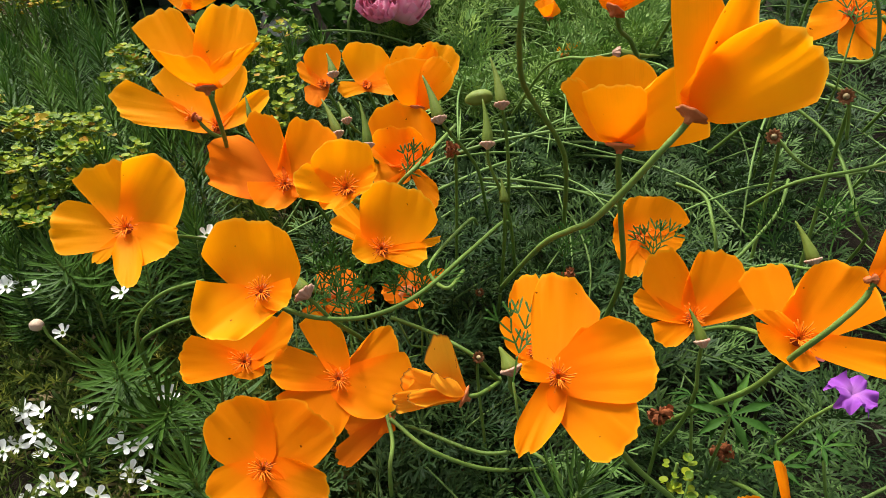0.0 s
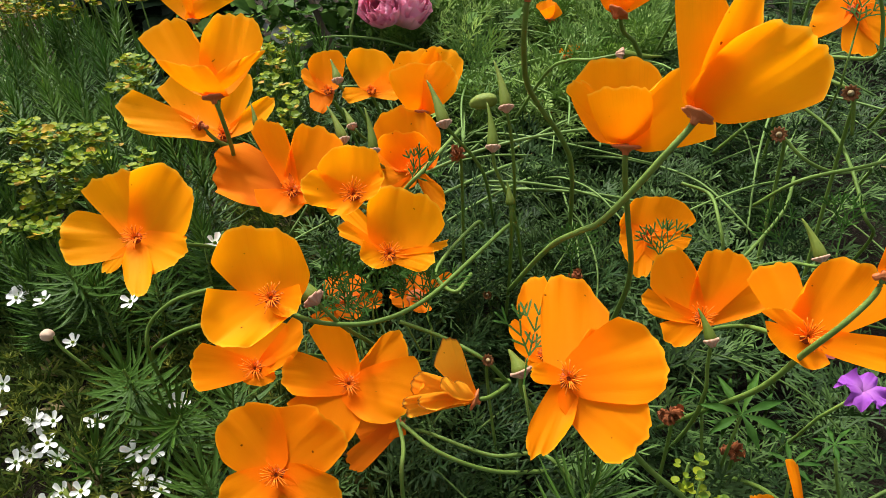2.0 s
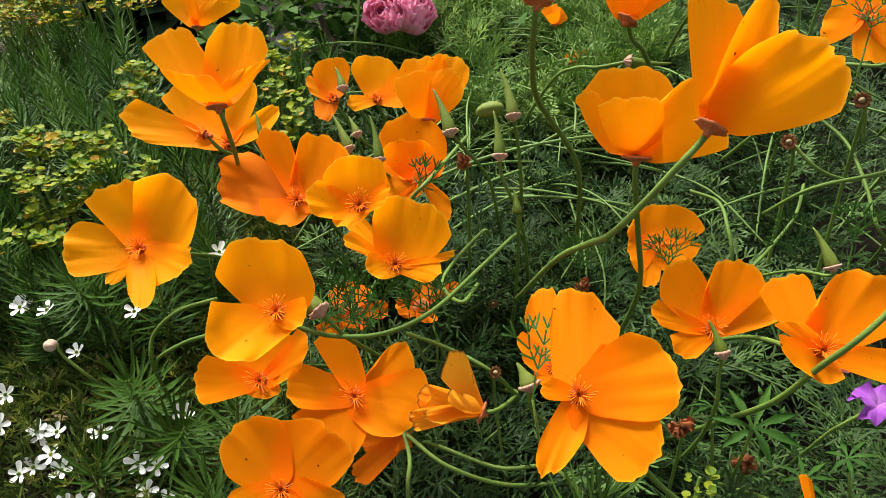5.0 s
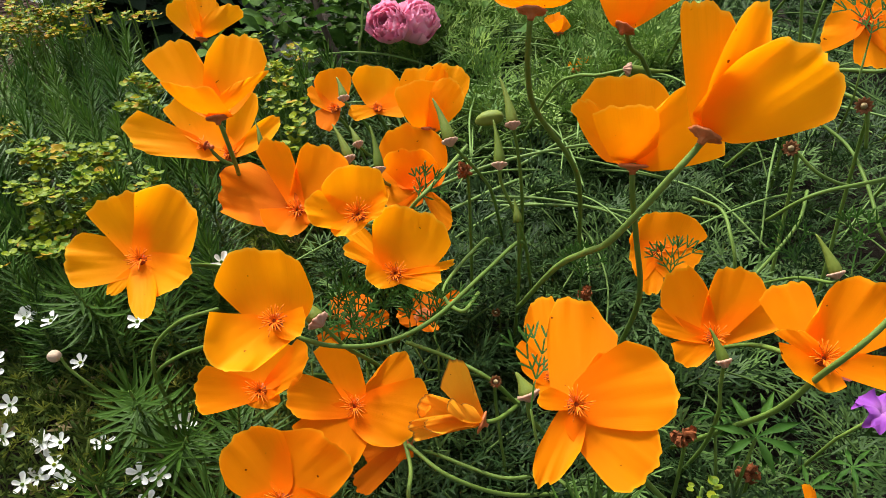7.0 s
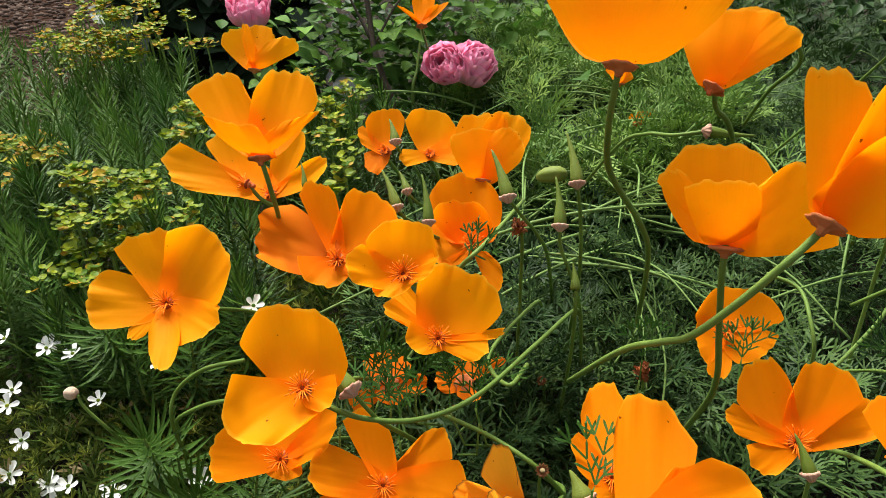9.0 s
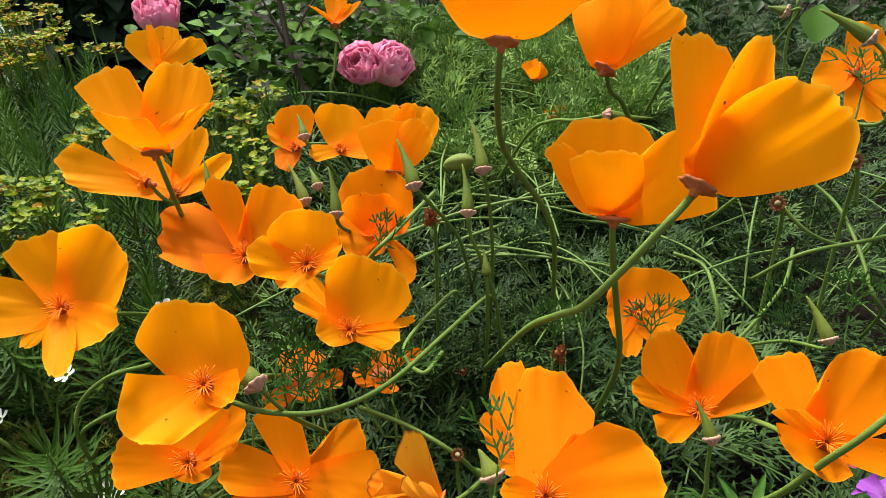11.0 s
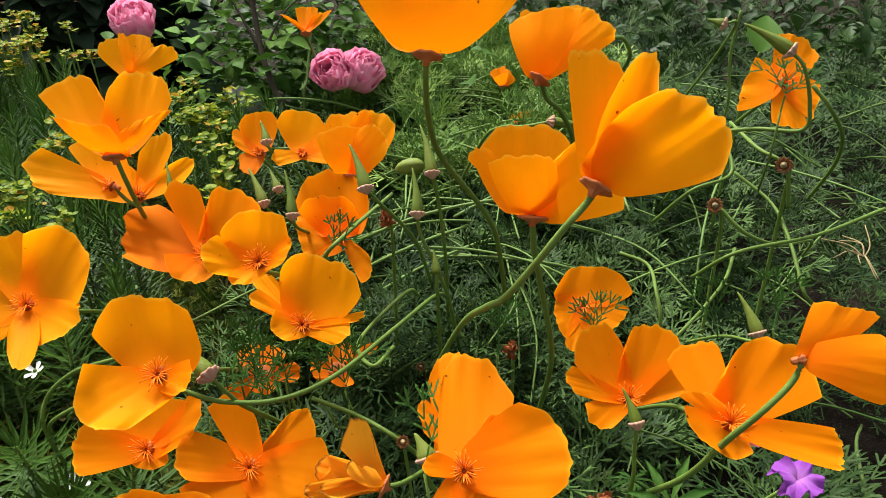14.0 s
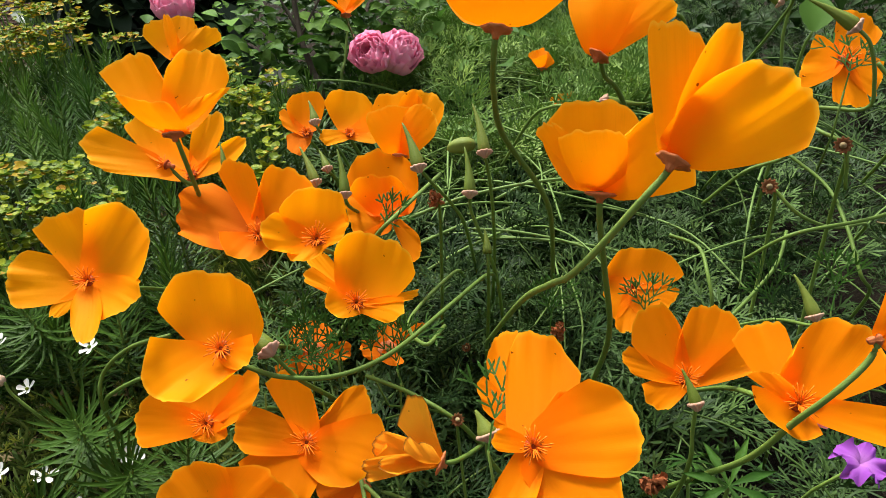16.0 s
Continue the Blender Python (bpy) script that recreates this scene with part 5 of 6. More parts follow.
needle_meshes = [mesh_of("needle_leaf", tv * (0.95, 1.2, 1.2), tf) for tv, tf in needles]
for me in needle_meshes:
    me.materials.append(NEEDLE)
for i, at in enumerate([(-0.219, 0.359, 0.188), (-0.147, 0.28, 0.175), (0.075, 0.253, 0.198), (-0.239, 0.334, 0.139), (-0.177, 0.336, 0.169), (-0.142, 0.342, 0.189), (-0.286, 0.438, 0.22)]):
    r = np.random.default_rng(500 + i)
    ob = thing("spurge_shoot", at, "fresh green spurge shoot seen from above, a whorl of narrow leaves", "plant", "spurge shoots")
    ob.rotation_euler = (r.uniform(-0.5, -0.1), r.uniform(-0.3, 0.3), r.uniform(0, 6.28))
    tube("stem", [(0, 0, -0.10), (0, 0, -0.05), (0, 0, 0)], 0.0018, 0.0011, STEM, ob)
    for row in shoot_rows(r, 0.055, 76, 0.75):
        leaf = new("needle_leaf", needle_meshes[r.integers(0, 6)])
        leaf.parent = ob
        leaf.matrix_basis = Matrix.LocRotScale(row[:3], Euler((row[4], row[5], row[3])), (row[6],) * 3)


def bract_mesh(r, size):
    """A round, slightly hollow bract from its foot along +y."""
    verts, faces = [(0, 0, 0)], []
    n = 10
    for ring in (0.5, 1.0):
        for k in range(n):
            w = 2 * math.pi * k / n
            verts.append((size * 0.55 * ring * math.sin(w), size * (0.5 - 0.5 * ring * math.cos(w)) * 1.0, size * (0.12 * ring ** 2 + 0.03 * math.sin(3 * w))))
    verts[0] = (0, size * 0.5, 0)
    for k in range(n):
        j = (k + 1) % n
        faces.append((0, 1 + k, 1 + j))
        faces.append((1 + k, 1 + n + k, 1 + n + j, 1 + j))
    return mesh_of("bract", verts, faces)


bracts = [bract_mesh(rng, s) for s in (0.0055, 0.007, 0.0085)]
ambers = [me.copy() for me in bracts]
for me in bracts:
    me.materials.append(BRACT)
for me in ambers:
    me.materials.append(AMBER)


def spurge_head(at, seed, label, amber=0.2, size=1.0, count=12):
    r = np.random.default_rng(seed)
    ob = thing("spurge_flower_head", at, label, "flower head", "spurge flower heads")
    tube("stem", [(0, 0, 0), (0.002, 0.004, -0.05), (0.004, 0.01, -0.13)], 0.0009, 0.0013, STEM, ob)
    for i in range(count):
        pair = r.uniform(0, 6.28)
        c = Vector((r.normal() * 0.008, r.normal() * 0.008, r.uniform(-0.010, 0.005))) * size
        for k in range(2):
            leaf = new("bract", (ambers if r.random() < amber else bracts)[r.integers(0, 3)])
            leaf.parent = ob
            leaf.matrix_basis = Matrix.LocRotScale(c, Euler((r.uniform(0.0, 0.7), r.uniform(-0.3, 0.3), pair + math.pi * k)), (size * r.uniform(0.7, 1.1),) * 3)
    return ob


for i, at in enumerate([(-0.212, 0.739, 0.306), (-0.209, 0.775, 0.311), (-0.182, 0.713, 0.302), (-0.164, 0.685, 0.292), (-0.197, 0.709, 0.293), (-0.164, 0.739, 0.308), (-0.365, 0.566, 0.274), (-0.346, 0.561, 0.266), (-0.333, 0.576, 0.271), (-0.308, 0.562, 0.267), (-0.353, 0.534, 0.26), (-0.318, 0.521, 0.258), (-0.308, 0.576, 0.271), (-0.365, 0.589, 0.272), (-0.294, 0.564, 0.27), (-0.338, 0.52, 0.256), (-0.312, 0.535, 0.262), (-0.293, 0.536, 0.263), (-0.308, 0.677, 0.301), (-0.294, 0.648, 0.291), (-0.292, 0.673, 0.294), (-0.305, 0.645, 0.287), (-0.17, 0.646, 0.289), (-0.145, 0.621, 0.287), (-0.177, 0.72, 0.294), (-0.2, 0.699, 0.297), (-0.138, 0.593, 0.279), (-0.243, 0.517, 0.27), (-0.317, 0.478, 0.228), (-0.314, 0.491, 0.228), (-0.145, 0.585, 0.266), (-0.168, 0.807, 0.282), (-0.343, 0.489, 0.226), (-0.316, 0.519, 0.236), (-0.34, 0.509, 0.239), (-0.302, 0.524, 0.244)]):
    spurge_head(at, 600 + i, "yellow-green spurge flower head of paired round bracts", 0.10, 0.85, 20)
for i, at in enumerate([(-0.571, 0.987, 0.334), (-0.53, 0.967, 0.331), (-0.511, 0.991, 0.331), (-0.567, 0.944, 0.316), (-0.522, 0.924, 0.314), (-0.49, 0.929, 0.317), (-0.472, 0.954, 0.32), (-0.443, 0.926, 0.305), (-0.465, 0.9, 0.302), (-0.493, 0.896, 0.299), (-0.539, 0.914, 0.298), (-0.573, 0.933, 0.297), (-0.48, 0.992, 0.327), (-0.472, 0.669, 0.253), (-0.475, 0.645, 0.25), (-0.492, 0.691, 0.254), (-0.517, 0.709, 0.25), (-0.566, 1.025, 0.339), (-0.512, 1.029, 0.339), (-0.548, 0.885, 0.287)]):
    for k in range(3):
        p = np.array(at) + rng.normal(size=3) * (0.022, 0.022, 0.008) * min(k, 1)
        spurge_head(p, 650 + 40 * k + i, "ageing amber and yellow-green spurge flower head", 0.35, 0.85, 17)
for i, at in enumerate([(0.124, 0.258, 0.205), (0.132, 0.256, 0.201), (0.123, 0.253, 0.198), (0.139, 0.245, 0.194), (0.133, 0.244, 0.193), (0.127, 0.245, 0.194)]):
    spurge_head(at, 690 + i, "small yellow-green spurge bracts near the ground", 0.0, 0.6, 3)


# ---- low mat and white flowers ----
def tuft(r):
    verts, faces = [], []
    for i in range(11):
        w = r.uniform(0, 6.28)
        e = r.uniform(0.1, 1.3)
        d = np.array([math.cos(w) * math.cos(e), math.sin(w) * math.cos(e), math.sin(e)])
        strip(verts, faces, d * 0.0005, d * r.uniform(0.006, 0.012), 0.0004, 0.0006, np.array([-d[1], d[0], 0.4]), 0.05)
    return np.array(verts), faces


tufts = [tuft(rng) for i in range(8)]


def mat_height(x, y):
    return 0.128 + 0.02 * noise.noise((x * 9, y * 9, 5.0)) + 0.16 * min(1.0, max(0.0, y - 0.5))


rows = []
for i in range(11500):
    y = rng.uniform(0.05, 0.95)
    x = bed_left(y) + 0.05 - 0.75 * rng.random() ** 1.2
    rows.append((x, y, mat_height(x, y) - 0.035 * rng.random() ** 1.5, rng.uniform(-3.14, 3.14), rng.uniform(-0.5, 0.5), rng.uniform(-0.5, 0.5), rng.uniform(0.9, 1.8)))
scatter("dry_mat_bits", tufts, rows[:450], "dry straw-coloured bits in the low mat", "ground cover", STRAW)
rows = rows[450:]
scatter("low_green_mat", tufts, rows, "low mat of tiny pointed green and yellowish leaves", "ground cover", MOSS)

rows = []
for i in range(1100):
    y = rng.uniform(0.2, 0.7)
    x = bed_left(y) - 0.02 - 0.5 * rng.random()
    if noise.noise((x * 14, y * 14, 8.0)) > -0.1:
        rows.append((x, y, mat_height(x, y) + rng.uniform(0.0, 0.014), rng.uniform(-3.14, 3.14), rng.uniform(-0.5, 0.3), rng.uniform(-0.4, 0.4), rng.uniform(0.55, 0.95)))
scatter("mat_shoot_tips", tufts, rows, "tiny yellowish star-shaped shoot tips of the low mat", "ground cover", TIPS)

white_mesh = []
for i in range(4):
    v, f, uv = petal_data((0, 0.0075, 0.0012), (0.0023, 0, 0), 0.22, 0.12, 0.03, 40 + i, nu=6, nv=7)
    me = mesh_of("petal", v, f, uv)
    me.materials.append(WHITE)
    white_mesh.append(me)
for i, at in enumerate([(-0.306, 0.433, 0.193), (-0.236, 0.424, 0.197), (-0.295, 0.362, 0.136), (-0.283, 0.363, 0.138), (-0.253, 0.363, 0.137), (-0.269, 0.335, 0.131), (-0.282, 0.348, 0.132), (-0.294, 0.343, 0.125), (-0.213, 0.33, 0.142), (-0.203, 0.314, 0.134), (-0.191, 0.31, 0.128), (-0.2, 0.329, 0.14), (-0.256, 0.309, 0.127), (-0.266, 0.306, 0.121), (-0.215, 0.292, 0.136), (-0.173, 0.446, 0.233), (-0.333, 0.443, 0.189), (-0.284, 0.416, 0.166), (-0.346, 0.406, 0.165), (-0.329, 0.389, 0.15), (-0.35, 0.419, 0.168), (-0.297, 0.363, 0.139), (-0.323, 0.364, 0.144), (-0.385, 0.467, 0.177), (-0.342, 0.46, 0.18), (-0.189, 0.362, 0.155), (-0.238, 0.303, 0.136), (-0.298, 0.334, 0.129)]):
    r = np.random.default_rng(720 + i)
    ob = thing("white_flower", at, "small five-petalled white flower over the low mat", "flower", "white mat flowers")
    ob.rotation_euler = (r.uniform(0.1, 0.9), r.uniform(-0.4, 0.4), 0)
    spin = r.uniform(0, 6.28)
    for k in range(5):
        leaf = new("petal", white_mesh[r.integers(0, 4)])
        leaf.parent = ob
        leaf.matrix_basis = Matrix.Rotation(spin + k * 1.2566 + r.uniform(-0.12, 0.12), 4, "Z") @ Matrix.Rotation(r.uniform(-0.1, 0.35), 4, "X") @ Matrix.Diagonal((*(r.uniform(0.75, 1.0),) * 3, 1))
    v, f = lathe_data((0, 0, 1), [(-0.001, 0.0006), (0.0005, 0.0014), (0.0014, 0.001), (0.002, 0.0002)], 8)
    link("centre", mesh_of("centre", v, f), BRACT, ob, "yellow-green centre")
    tube("stalk", [(0, 0, 0), (0.001, 0.002, -0.02), (0.002, 0.004, -0.045)], 0.0005, 0.0006, STEM, ob, sides=5)


# ---- roses ----
def rose(at, radius, seed, aim, tall=1.0):
    """A cupped double rose: tight inner petals, broad outer ones that hug the globe."""
    r = np.random.default_rng(seed)
    ob = thing("rose_bloom", at, "full double pink rose with many layered petals", "flower", "pink roses")
    ob.matrix_basis = Matrix.Translation(at) @ turn_to(aim)
    for i in range(28):
        u = (i + 0.5) / 28
        w = 2.4 * i + r.uniform(-0.25, 0.25)
        e = 1.50 - 0.85 * u ** 1.2 + r.uniform(-0.08, 0.08)
        d = np.array([math.cos(w) * math.cos(e), math.sin(w) * math.cos(e), tall * math.sin(e)]) * radius * (1.55 + 0.10 * u - 0.25 * u * u)
        s = np.array([-math.sin(w), math.cos(w), 0]) * radius * (0.22 + 0.62 * u)
        q = petal("petal", ob, PINK, d, s, 0.16, -0.30 - 0.20 * u, 0.075, seed + i, nu=9, nv=13, waist=0.5, fan=0.34, square=3.0)
        q.location = (0.10 * radius * math.cos(w), 0.10 * radius * math.sin(w), -radius * 0.75)
    return ob


spots = [(-0.079, 0.89, 0.296), (-0.046, 0.911, 0.291), (-0.338, 0.967, 0.344)]
rose(spots[0], 0.020, 1300, (-0.2, -0.80, 0.50))
rose(spots[1], 0.021, 1400, (0.45, -0.55, 0.70), 1.15)
rose(spots[2], 0.022, 1500, (0.15, -0.55, 0.8))
for name, line in (("pair", [(-0.087, 0.963, 0.266), (-0.085, 0.959, 0.237), (-0.088, 0.968, 0.211)]), ("tall", [(-0.113, 1.001, 0.36), (-0.117, 0.977, 0.314), (-0.119, 0.947, 0.277), (-0.122, 0.925, 0.234)])):
    pts = [*line, (line[-1][0] + 0.01, line[-1][1] + 0.03, 0.02)]
    ob = tube("rose_cane", glide(pts, 6), 0.0016, 0.0022, STEM)
    tagged(ob, "thin green rose cane", "stem", "rose canes")


def oval_leaf(name, length, width, mat):
    verts, faces = [], []
    n = 7
    for i in range(n):
        u = i / (n - 1)
        w = width * math.sin(math.pi * min(0.97, max(0.03, u)) ** 0.85) * (1 + 0.05 * (i % 2))
        z = -0.25 * length * u * u
        verts += [(-w, length * u, z + 0.25 * w), (-0.5 * w, length * u, z + 0.06 * w), (0, length * u, z), (0.5 * w, length * u, z + 0.06 * w), (w, length * u, z + 0.25 * w)]
    for i in range(n - 1):
        for k in range(4):
            a = 5 * i + k
            faces.append((a, a + 1, a + 6, a + 5))
    me = mesh_of(name, verts, faces)
    me.materials.append(mat)
    return me


bush_at = Vector([(-0.177, 0.999, 0.309)][0])
bush = thing("rose_bush", (bush_at.x, bush_at.y, 0.0), "rose bush with dark stems and oval green leaves", "shrub")
line = [Vector(q) - Vector((bush_at.x, bush_at.y, 0)) for q in [(-0.195, 0.988, 0.395), (-0.184, 0.968, 0.357), (-0.171, 0.931, 0.308), (-0.154, 0.901, 0.273), (-0.14, 0.881, 0.236)]]
tube("stem", glide([*line, (line[-1].x + 0.01, line[-1].y + 0.02, 0.0)], 6), 0.0030, 0.0045, WOOD, bush, "dark woody stem")
for k in range(5):
    p = line[1 + k % 3]
    tip = p + Vector((rng.uniform(-0.16, 0.10), rng.uniform(0.03, 0.12), rng.uniform(0.02, 0.12)))
    tube("twig", glide([p, (p + tip) / 2 + Vector((0, 0, 0.015)), tip], 5), 0.0018, 0.0009, WOOD, bush)
leaf_meshes = [oval_leaf("leaf", l, w, ROSE_LEAF) for l, w in ((0.018, 0.0065), (0.023, 0.0085), (0.015, 0.006), (0.030, 0.011))]
for i in range(300):
    p = Vector((rng.normal() * 0.095 + 0.01, rng.normal() * 0.06 + 0.05, bush_at.z + rng.normal() * 0.085 - 0.03))
    leaf = new("leaf", leaf_meshes[rng.integers(0, 4)])
    for q in spots:
        gap = p + Vector((bush_at.x, bush_at.y, 0.0)) - Vector(q)
        if gap.length < 0.075:
            p.y += 0.09
    leaf.parent = bush
    leaf.matrix_basis = Matrix.LocRotScale(p, Euler((rng.uniform(-0.5, 0.6), rng.uniform(-0.5, 0.5), rng.uniform(0, 6.28))), (rng.uniform(0.8, 1.15),) * 3)

small = [(np.array([q.co[:] for q in me.vertices]), [tuple(p.vertices) for p in me.polygons]) for me in leaf_meshes]
rows = []
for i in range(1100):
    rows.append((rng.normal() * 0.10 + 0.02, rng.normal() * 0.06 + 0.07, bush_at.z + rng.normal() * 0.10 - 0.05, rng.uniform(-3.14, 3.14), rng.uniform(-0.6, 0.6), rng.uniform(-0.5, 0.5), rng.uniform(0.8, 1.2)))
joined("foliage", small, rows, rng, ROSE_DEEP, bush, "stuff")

# ---- dark shrub, stone, edges ----
shrub_at = [(-0.541, 1.329, 0.271)][0]
oval = []
for l, w in ((0.05, 0.018), (0.065, 0.024)):
    me = oval_leaf("shape", l, w, SHRUB_LEAF)
    oval.append((np.array([q.co[:] for q in me.vertices]), [tuple(p.vertices) for p in me.polygons]))
    bpy.data.meshes.remove(me)
rows = []
for i in range(1700):
    d = rng.normal(size=3)
    d /= np.linalg.norm(d)
    k = rng.uniform(0.6, 1.0)
    rows.append((shrub_at[0] - 0.03 + d[0] * 0.20 * k, shrub_at[1] + 0.1 + d[1] * 0.16 * k, max(0.03, shrub_at[2] - 0.06 + d[2] * 0.30 * k), rng.uniform(-3.14, 3.14), rng.uniform(-0.9, 0.5), rng.uniform(-0.5, 0.5), rng.uniform(0.7, 1.2)))
ob = scatter("dark_shrub", oval, rows, "dense shrub of very dark glossy leaves", "shrub", SHRUB_LEAF)

at = [(-0.219, 1.018, 0.235)][0]
bm = bmesh.new()
bmesh.ops.create_icosphere(bm, subdivisions=3, radius=0.03)
for q in bm.verts:
    q.co *= 1 + 0.25 * noise.noise(q.co * 30)
    q.co.z *= 0.7
me = bpy.data.meshes.new("stone")
bm.to_mesh(me)
bm.free()
ob = link("stone", me, STONE)
ob.location = (at[0], at[1], at[2] - 0.005)
tagged(ob, "pale grey weathered stone half hidden by leaves", "stone")


# ---- violet cranesbill ----
def lobed_leaf(r, size):
    """A palmate leaf of seven pointed lobes with two teeth on each, its middle at the origin."""
    verts, faces = [], []
    for i in range(7):
        w = -2.45 + 4.9 * i / 6 + r.uniform(-0.08, 0.08)
        d, s = np.array([math.sin(w), math.cos(w), 0.0]), np.array([math.cos(w), -math.sin(w), 0.0])
        l = size * (1 - 0.28 * abs(i - 3) / 3) * r.uniform(0.92, 1.08)
        k = len(verts)
        for u, half in ((0.0, 0.012), (0.28, 0.050), (0.52, 0.085), (0.70, 0.060), (0.86, 0.030), (1.0, 0.002)):
            z = size * (0.16 * u - 0.26 * u * u)
            for q in (-1, 0, 1):
                verts.append(d * l * u + s * half * size * q + np.array([0, 0, z + 0.03 * size * abs(q) * (u > 0)]))
        for j in range(5):
            a = k + 3 * j
            faces += [(a, a + 1, a + 4, a + 3), (a + 1, a + 2, a + 5, a + 4)]
        for q, at in ((-1, 6), (1, 8)):
            tip = d * l * 0.82 + s * q * size * 0.20 + np.array([0, 0, -0.02 * size])
            verts.append(tip)
            faces.append((k + at, k + at + 3, len(verts) - 1) if q > 0 else (k + at + 3, k + at, len(verts) - 1))
    return verts, faces


for i, at in enumerate([(0.151, 0.269, 0.229), (0.209, 0.273, 0.201), (0.185, 0.267, 0.192), (0.144, 0.303, 0.211)]):
    r = np.random.default_rng(820 + i)
    ob = thing("cranesbill_leaf", at, "deeply cut star-shaped green cranesbill leaf", "leaf", "cranesbill leaves")
    ob.rotation_euler = (r.uniform(0.0, 0.5), r.uniform(-0.2, 0.2), r.uniform(0, 6.28))
    v, f = lobed_leaf(r, 0.029 if i == 0 else 0.018)
    link("blade", mesh_of("blade", v, f), CUT_LEAF, ob)
    tube("stalk", [(0, 0, 0), (0, -0.005, -0.03), (0, -0.01, -0.08)], 0.0009, 0.0011, STEM, ob)

at = [(0.213, 0.273, 0.239)][0]
ob = thing("cranesbill_flower", at, "violet cranesbill flower with crumpled rounded petals", "flower")
ob.matrix_basis = Matrix.Translation(at) @ turn_to((0.1, -0.2, 0.95))
for k in range(5):
    w = 1.2566 * k + 0.3
    d = np.array([math.cos(w), math.sin(w), 0.30]) * 0.0092
    s = np.array([-math.sin(w), math.cos(w), 0]) * 0.0074
    petal("petal", ob, VIOLET, d, s, 0.25, 0.25, 0.20, 870 + k, nu=12, nv=25, fan=0.42)
tube("stalk", [(0, 0, 0), (0.004, 0.01, -0.04), (0.006, 0.02, -0.12)], 0.0009, 0.0011, STEM, ob)
at = [(0.169, 0.249, 0.286)][0]
ob = thing("fallen_petal", at, "fallen pinkish-violet petal lying in a poppy", "petal")
petal("blade", ob, PINK, (0.0045, -0.001, 0.0015), (0.0005, 0.002, 0.0015), 0.3, 0.2, 0.1, 880, nu=8, nv=9)

# ---- broad leaf and twigs at the bed's edge ----
ob = thing("broad_leaf", (0.326, 0.644, 0.371), "broad smooth green leaf behind a seed pod", "leaf")
blade = new("blade", oval_leaf("blade", 0.040, 0.015, ROSE_DEEP))
blade.parent = ob
blade.rotation_euler = (0.95, 0.1, -0.35)
tube("stalk", glide([(0, 0, 0), (-0.004, 0.006, -0.05), (-0.006, 0.03, -0.36)], 6), 0.0012, 0.0018, STEM, ob)
at = [(0.353, 0.471, 0.258)][0]
ob = thing("dry_sprig", at, "straw-coloured dry sprig lying over soil", "dead plant")
for k in range(9):
    w = rng.uniform(0, 6.28)
    tube("twig", glide([(0, 0, 0), (0.012 * math.cos(w), 0.012 * math.sin(w), 0.006), (0.03 * math.cos(w + 0.3), 0.03 * math.sin(w + 0.3), rng.uniform(-0.004, 0.02))], 4), 0.0007, 0.0004, STRAW, ob, sides=5)

# ---- far planting behind the bed ----
hedge = []
for l, w in ((0.026, 0.008), (0.036, 0.010), (0.020, 0.008)):
    me = oval_leaf("shape", l, w, ROSE_LEAF)
    hedge.append((np.array([q.co[:] for q in me.vertices]), [tuple(p.vertices) for p in me.polygons]))
    bpy.data.meshes.remove(me)
rows = []
for i in range(5600):
    y = 1.3 + 1.0 * rng.random() ** 1.5
    x = rng.uniform(-0.45, 1.9)
    top = 0.26 + 0.35 * (y - 1.3) + 0.08 * noise.noise((x * 3, y * 3, 9.0))
    rows.append((x, y, max(0.02, top * (1 - 0.8 * rng.random() ** 2)), rng.uniform(-3.14, 3.14), rng.uniform(-0.8, 0.6), rng.uniform(-0.5, 0.5), rng.uniform(0.7, 1.2)))
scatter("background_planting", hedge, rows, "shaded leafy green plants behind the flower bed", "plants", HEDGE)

# ---- single leaves in front of flowers ----
for i, at in enumerate([(-0.06, 0.35, 0.249), (-0.049, 0.354, 0.255), (-0.019, 0.399, 0.309), (0.037, 0.253, 0.292), (0.142, 0.403, 0.249), (-0.009, 0.37, 0.244), (-0.077, 0.346, 0.242), (0.241, 0.422, 0.395), (0.193, 0.36, 0.283), (0.25, 0.389, 0.274), (0.077, 0.382, 0.262), (-0.068, 0.354, 0.255), (-0.056, 0.341, 0.244), (-0.072, 0.358, 0.261), (-0.03, 0.369, 0.242), (-0.018, 0.366, 0.237), (-0.041, 0.366, 0.255)]):
    r = np.random.default_rng(1700 + i)
    tv, tf = fern_leaf(r)
    ob = thing("poppy_leaf", at, "feathery blue-green poppy leaf with thread-like lobes", "leaf", "single poppy leaves")
    ob.rotation_euler = (r.uniform(0.5, 1.0), r.uniform(-0.3, 0.3), r.uniform(-0.7, 0.7))
    link("blade", mesh_of("blade", tv * 0.75 - np.array((0, 0.02, 0)), tf, smooth=False), CUT_LEAF, ob)
    tube("stalk", [(0, -0.02, 0), (0.002, -0.035, -0.02), (0.004, -0.03, -0.06)], 0.0006, 0.0008, STEM, ob, sides=5)

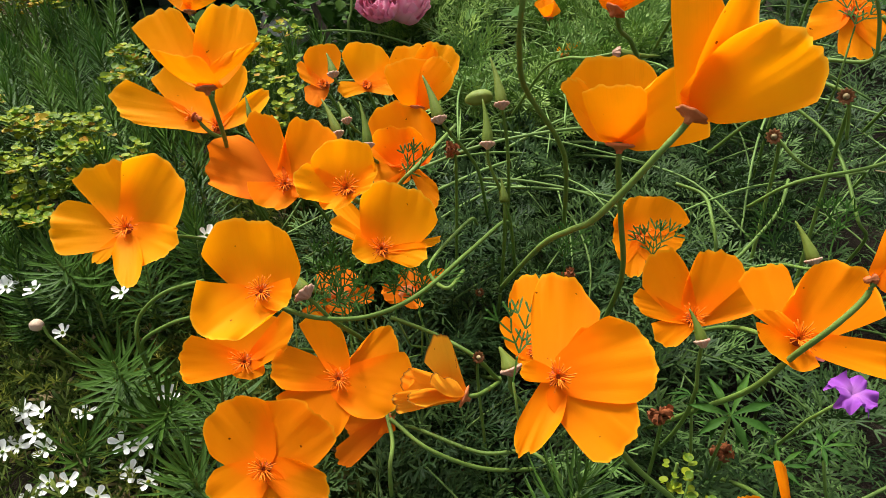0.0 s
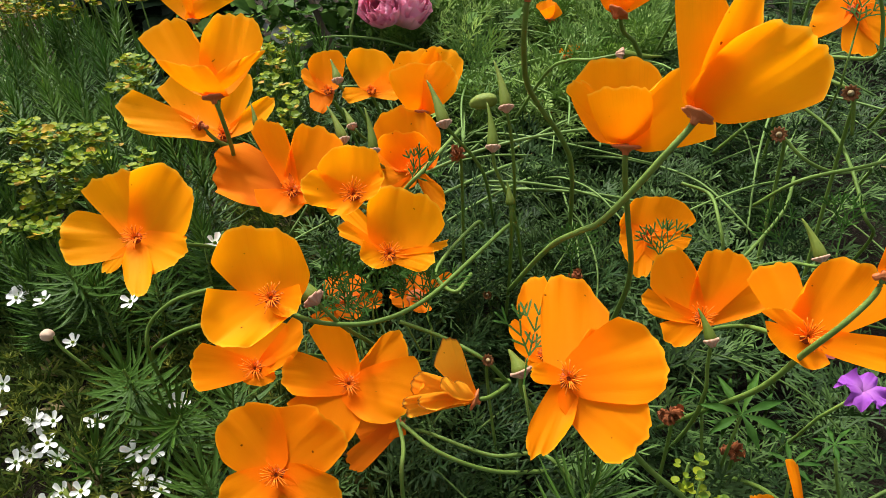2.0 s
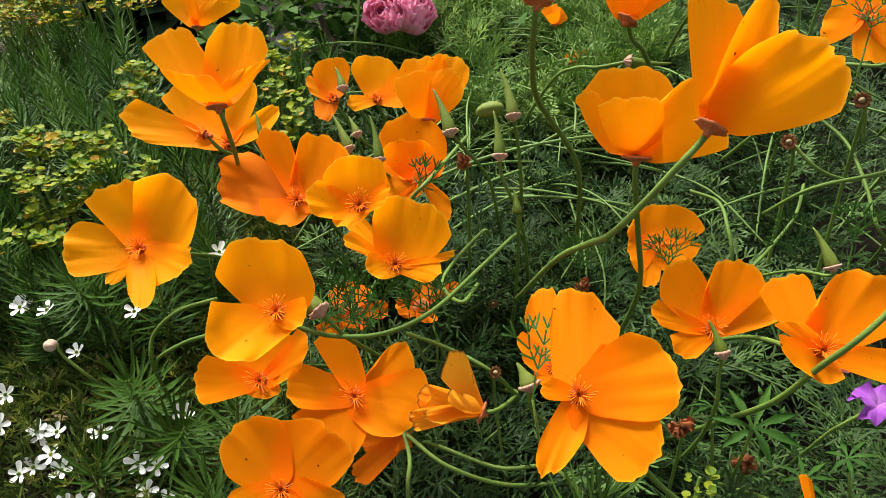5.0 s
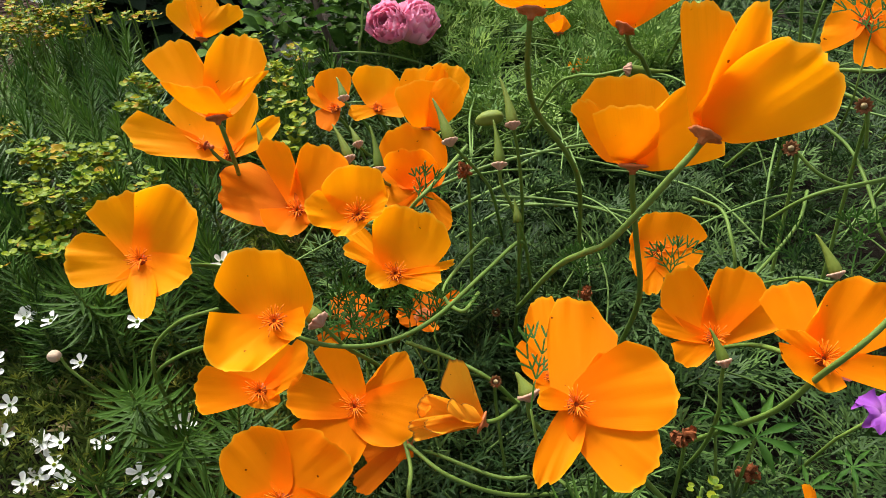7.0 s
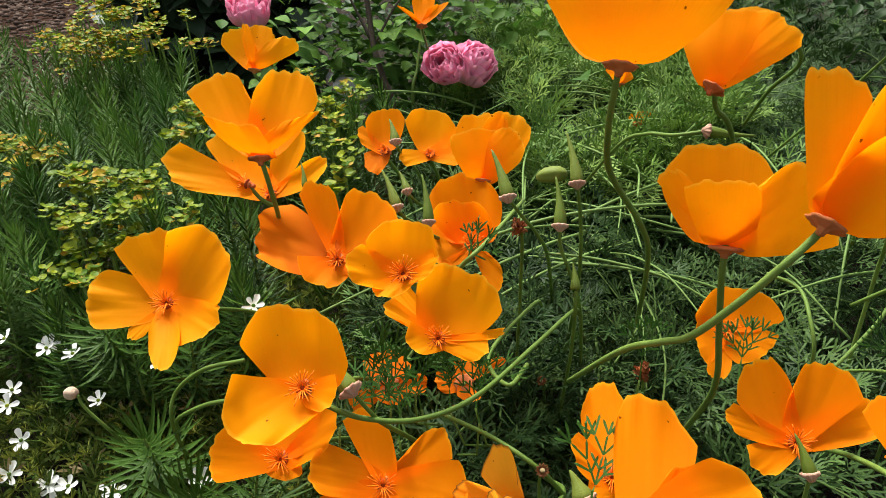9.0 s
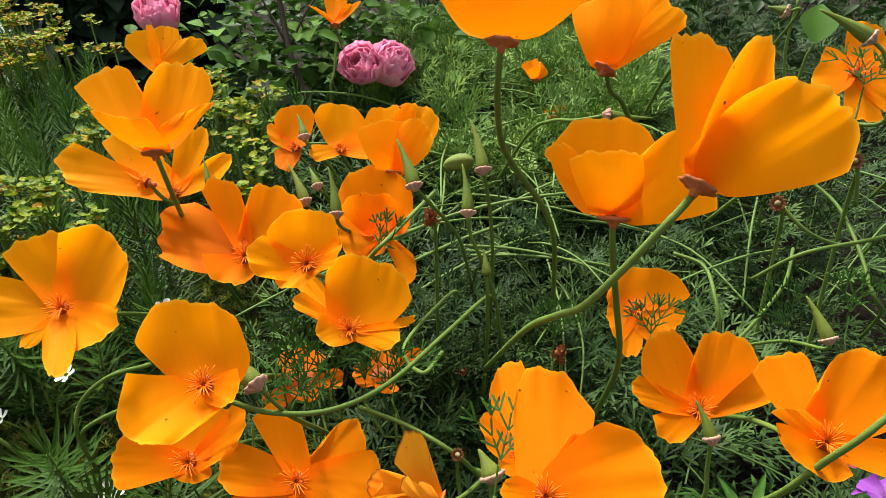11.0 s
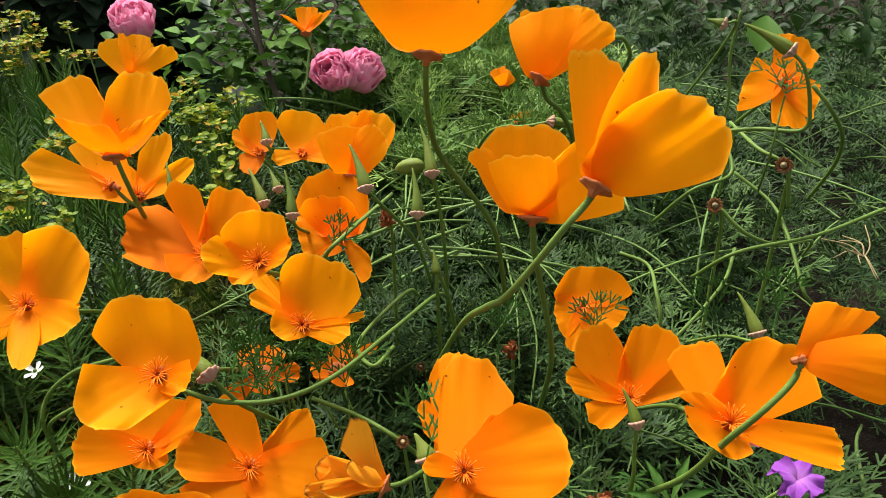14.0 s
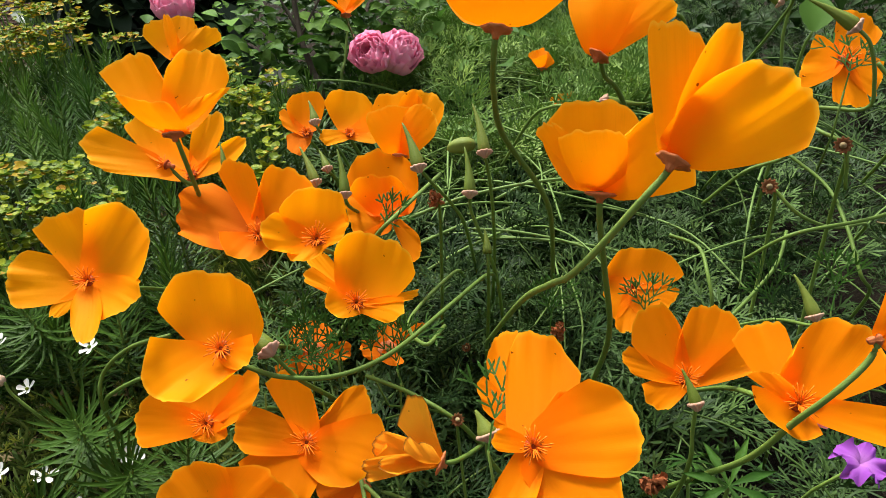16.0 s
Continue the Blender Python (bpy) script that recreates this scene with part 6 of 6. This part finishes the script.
# ---- gravel path beyond the bed ----
gx, gy, gz = [(-1.299, 1.895, 0.13)][0]
v, f = [], []
for i in range(25):
    for k in range(17):
        x, y = gx - 1.3 + 1.7 * i / 24, -1.6 + 8.0 * k / 16
        v.append((x, y, 0.03 + 0.008 * noise.noise((x * 9, y * 9, 2.0))))
for i in range(24):
    for k in range(16):
        a = i * 17 + k
        f.append((a, a + 17, a + 18, a + 1))
ob = link("gravel_path", mesh_of("gravel_path", v, f), GRAVEL)
tagged(ob, "reddish-brown gravel path beside the bed", "path", kind="structure")

pebbles = []
for i in range(4):
    bm = bmesh.new()
    bmesh.ops.create_icosphere(bm, subdivisions=1, radius=0.011)
    for q in bm.verts:
        q.co *= 1 + 0.35 * noise.noise(q.co * 90 + Vector((i * 3, 0, 0)))
        q.co.z *= 0.6
    pebbles.append((np.array([q.co[:] for q in bm.verts]), [tuple(q.index for q in p.verts) for p in bm.faces]))
    bm.free()
rows = []
for i in range(2600):
    rows.append((gx + rng.uniform(-0.8, 0.4), gy + rng.uniform(-0.6, 1.2), 0.032, rng.uniform(-3.14, 3.14), 0.0, 0.0, rng.uniform(0.6, 1.5)))
scatter("gravel_stones", pebbles, rows, "loose brown and grey gravel stones", "gravel", PEBBLE)

# ---- strap leaves behind the roses ----
tx, ty, tz = [(0.099, 1.367, 0.273)][0]
blades = []
for i in range(6):
    k, bow = rng.uniform(-0.08, 0.08), rng.uniform(0.02, 0.10)
    verts, faces = [], []
    for j in range(9):
        u = j / 8
        w = 0.004 * (1 - u ** 3) + 0.0003
        verts += [(k * u * u - w, bow * u * u, 0.34 * u - 0.10 * u ** 3), (k * u * u + w, bow * u * u + 0.001, 0.34 * u - 0.10 * u ** 3)]
        if j:
            a = 2 * j - 2
            faces.append((a, a + 1, a + 3, a + 2))
    blades.append((np.array(verts), faces))
rows = []
for i in range(420):
    rows.append((tx + rng.normal() * 0.14, ty + rng.normal() * 0.07, 0.02, rng.uniform(-3.14, 3.14), rng.uniform(-0.3, 0.3), rng.uniform(-0.3, 0.3), rng.uniform(0.7, 1.15)))
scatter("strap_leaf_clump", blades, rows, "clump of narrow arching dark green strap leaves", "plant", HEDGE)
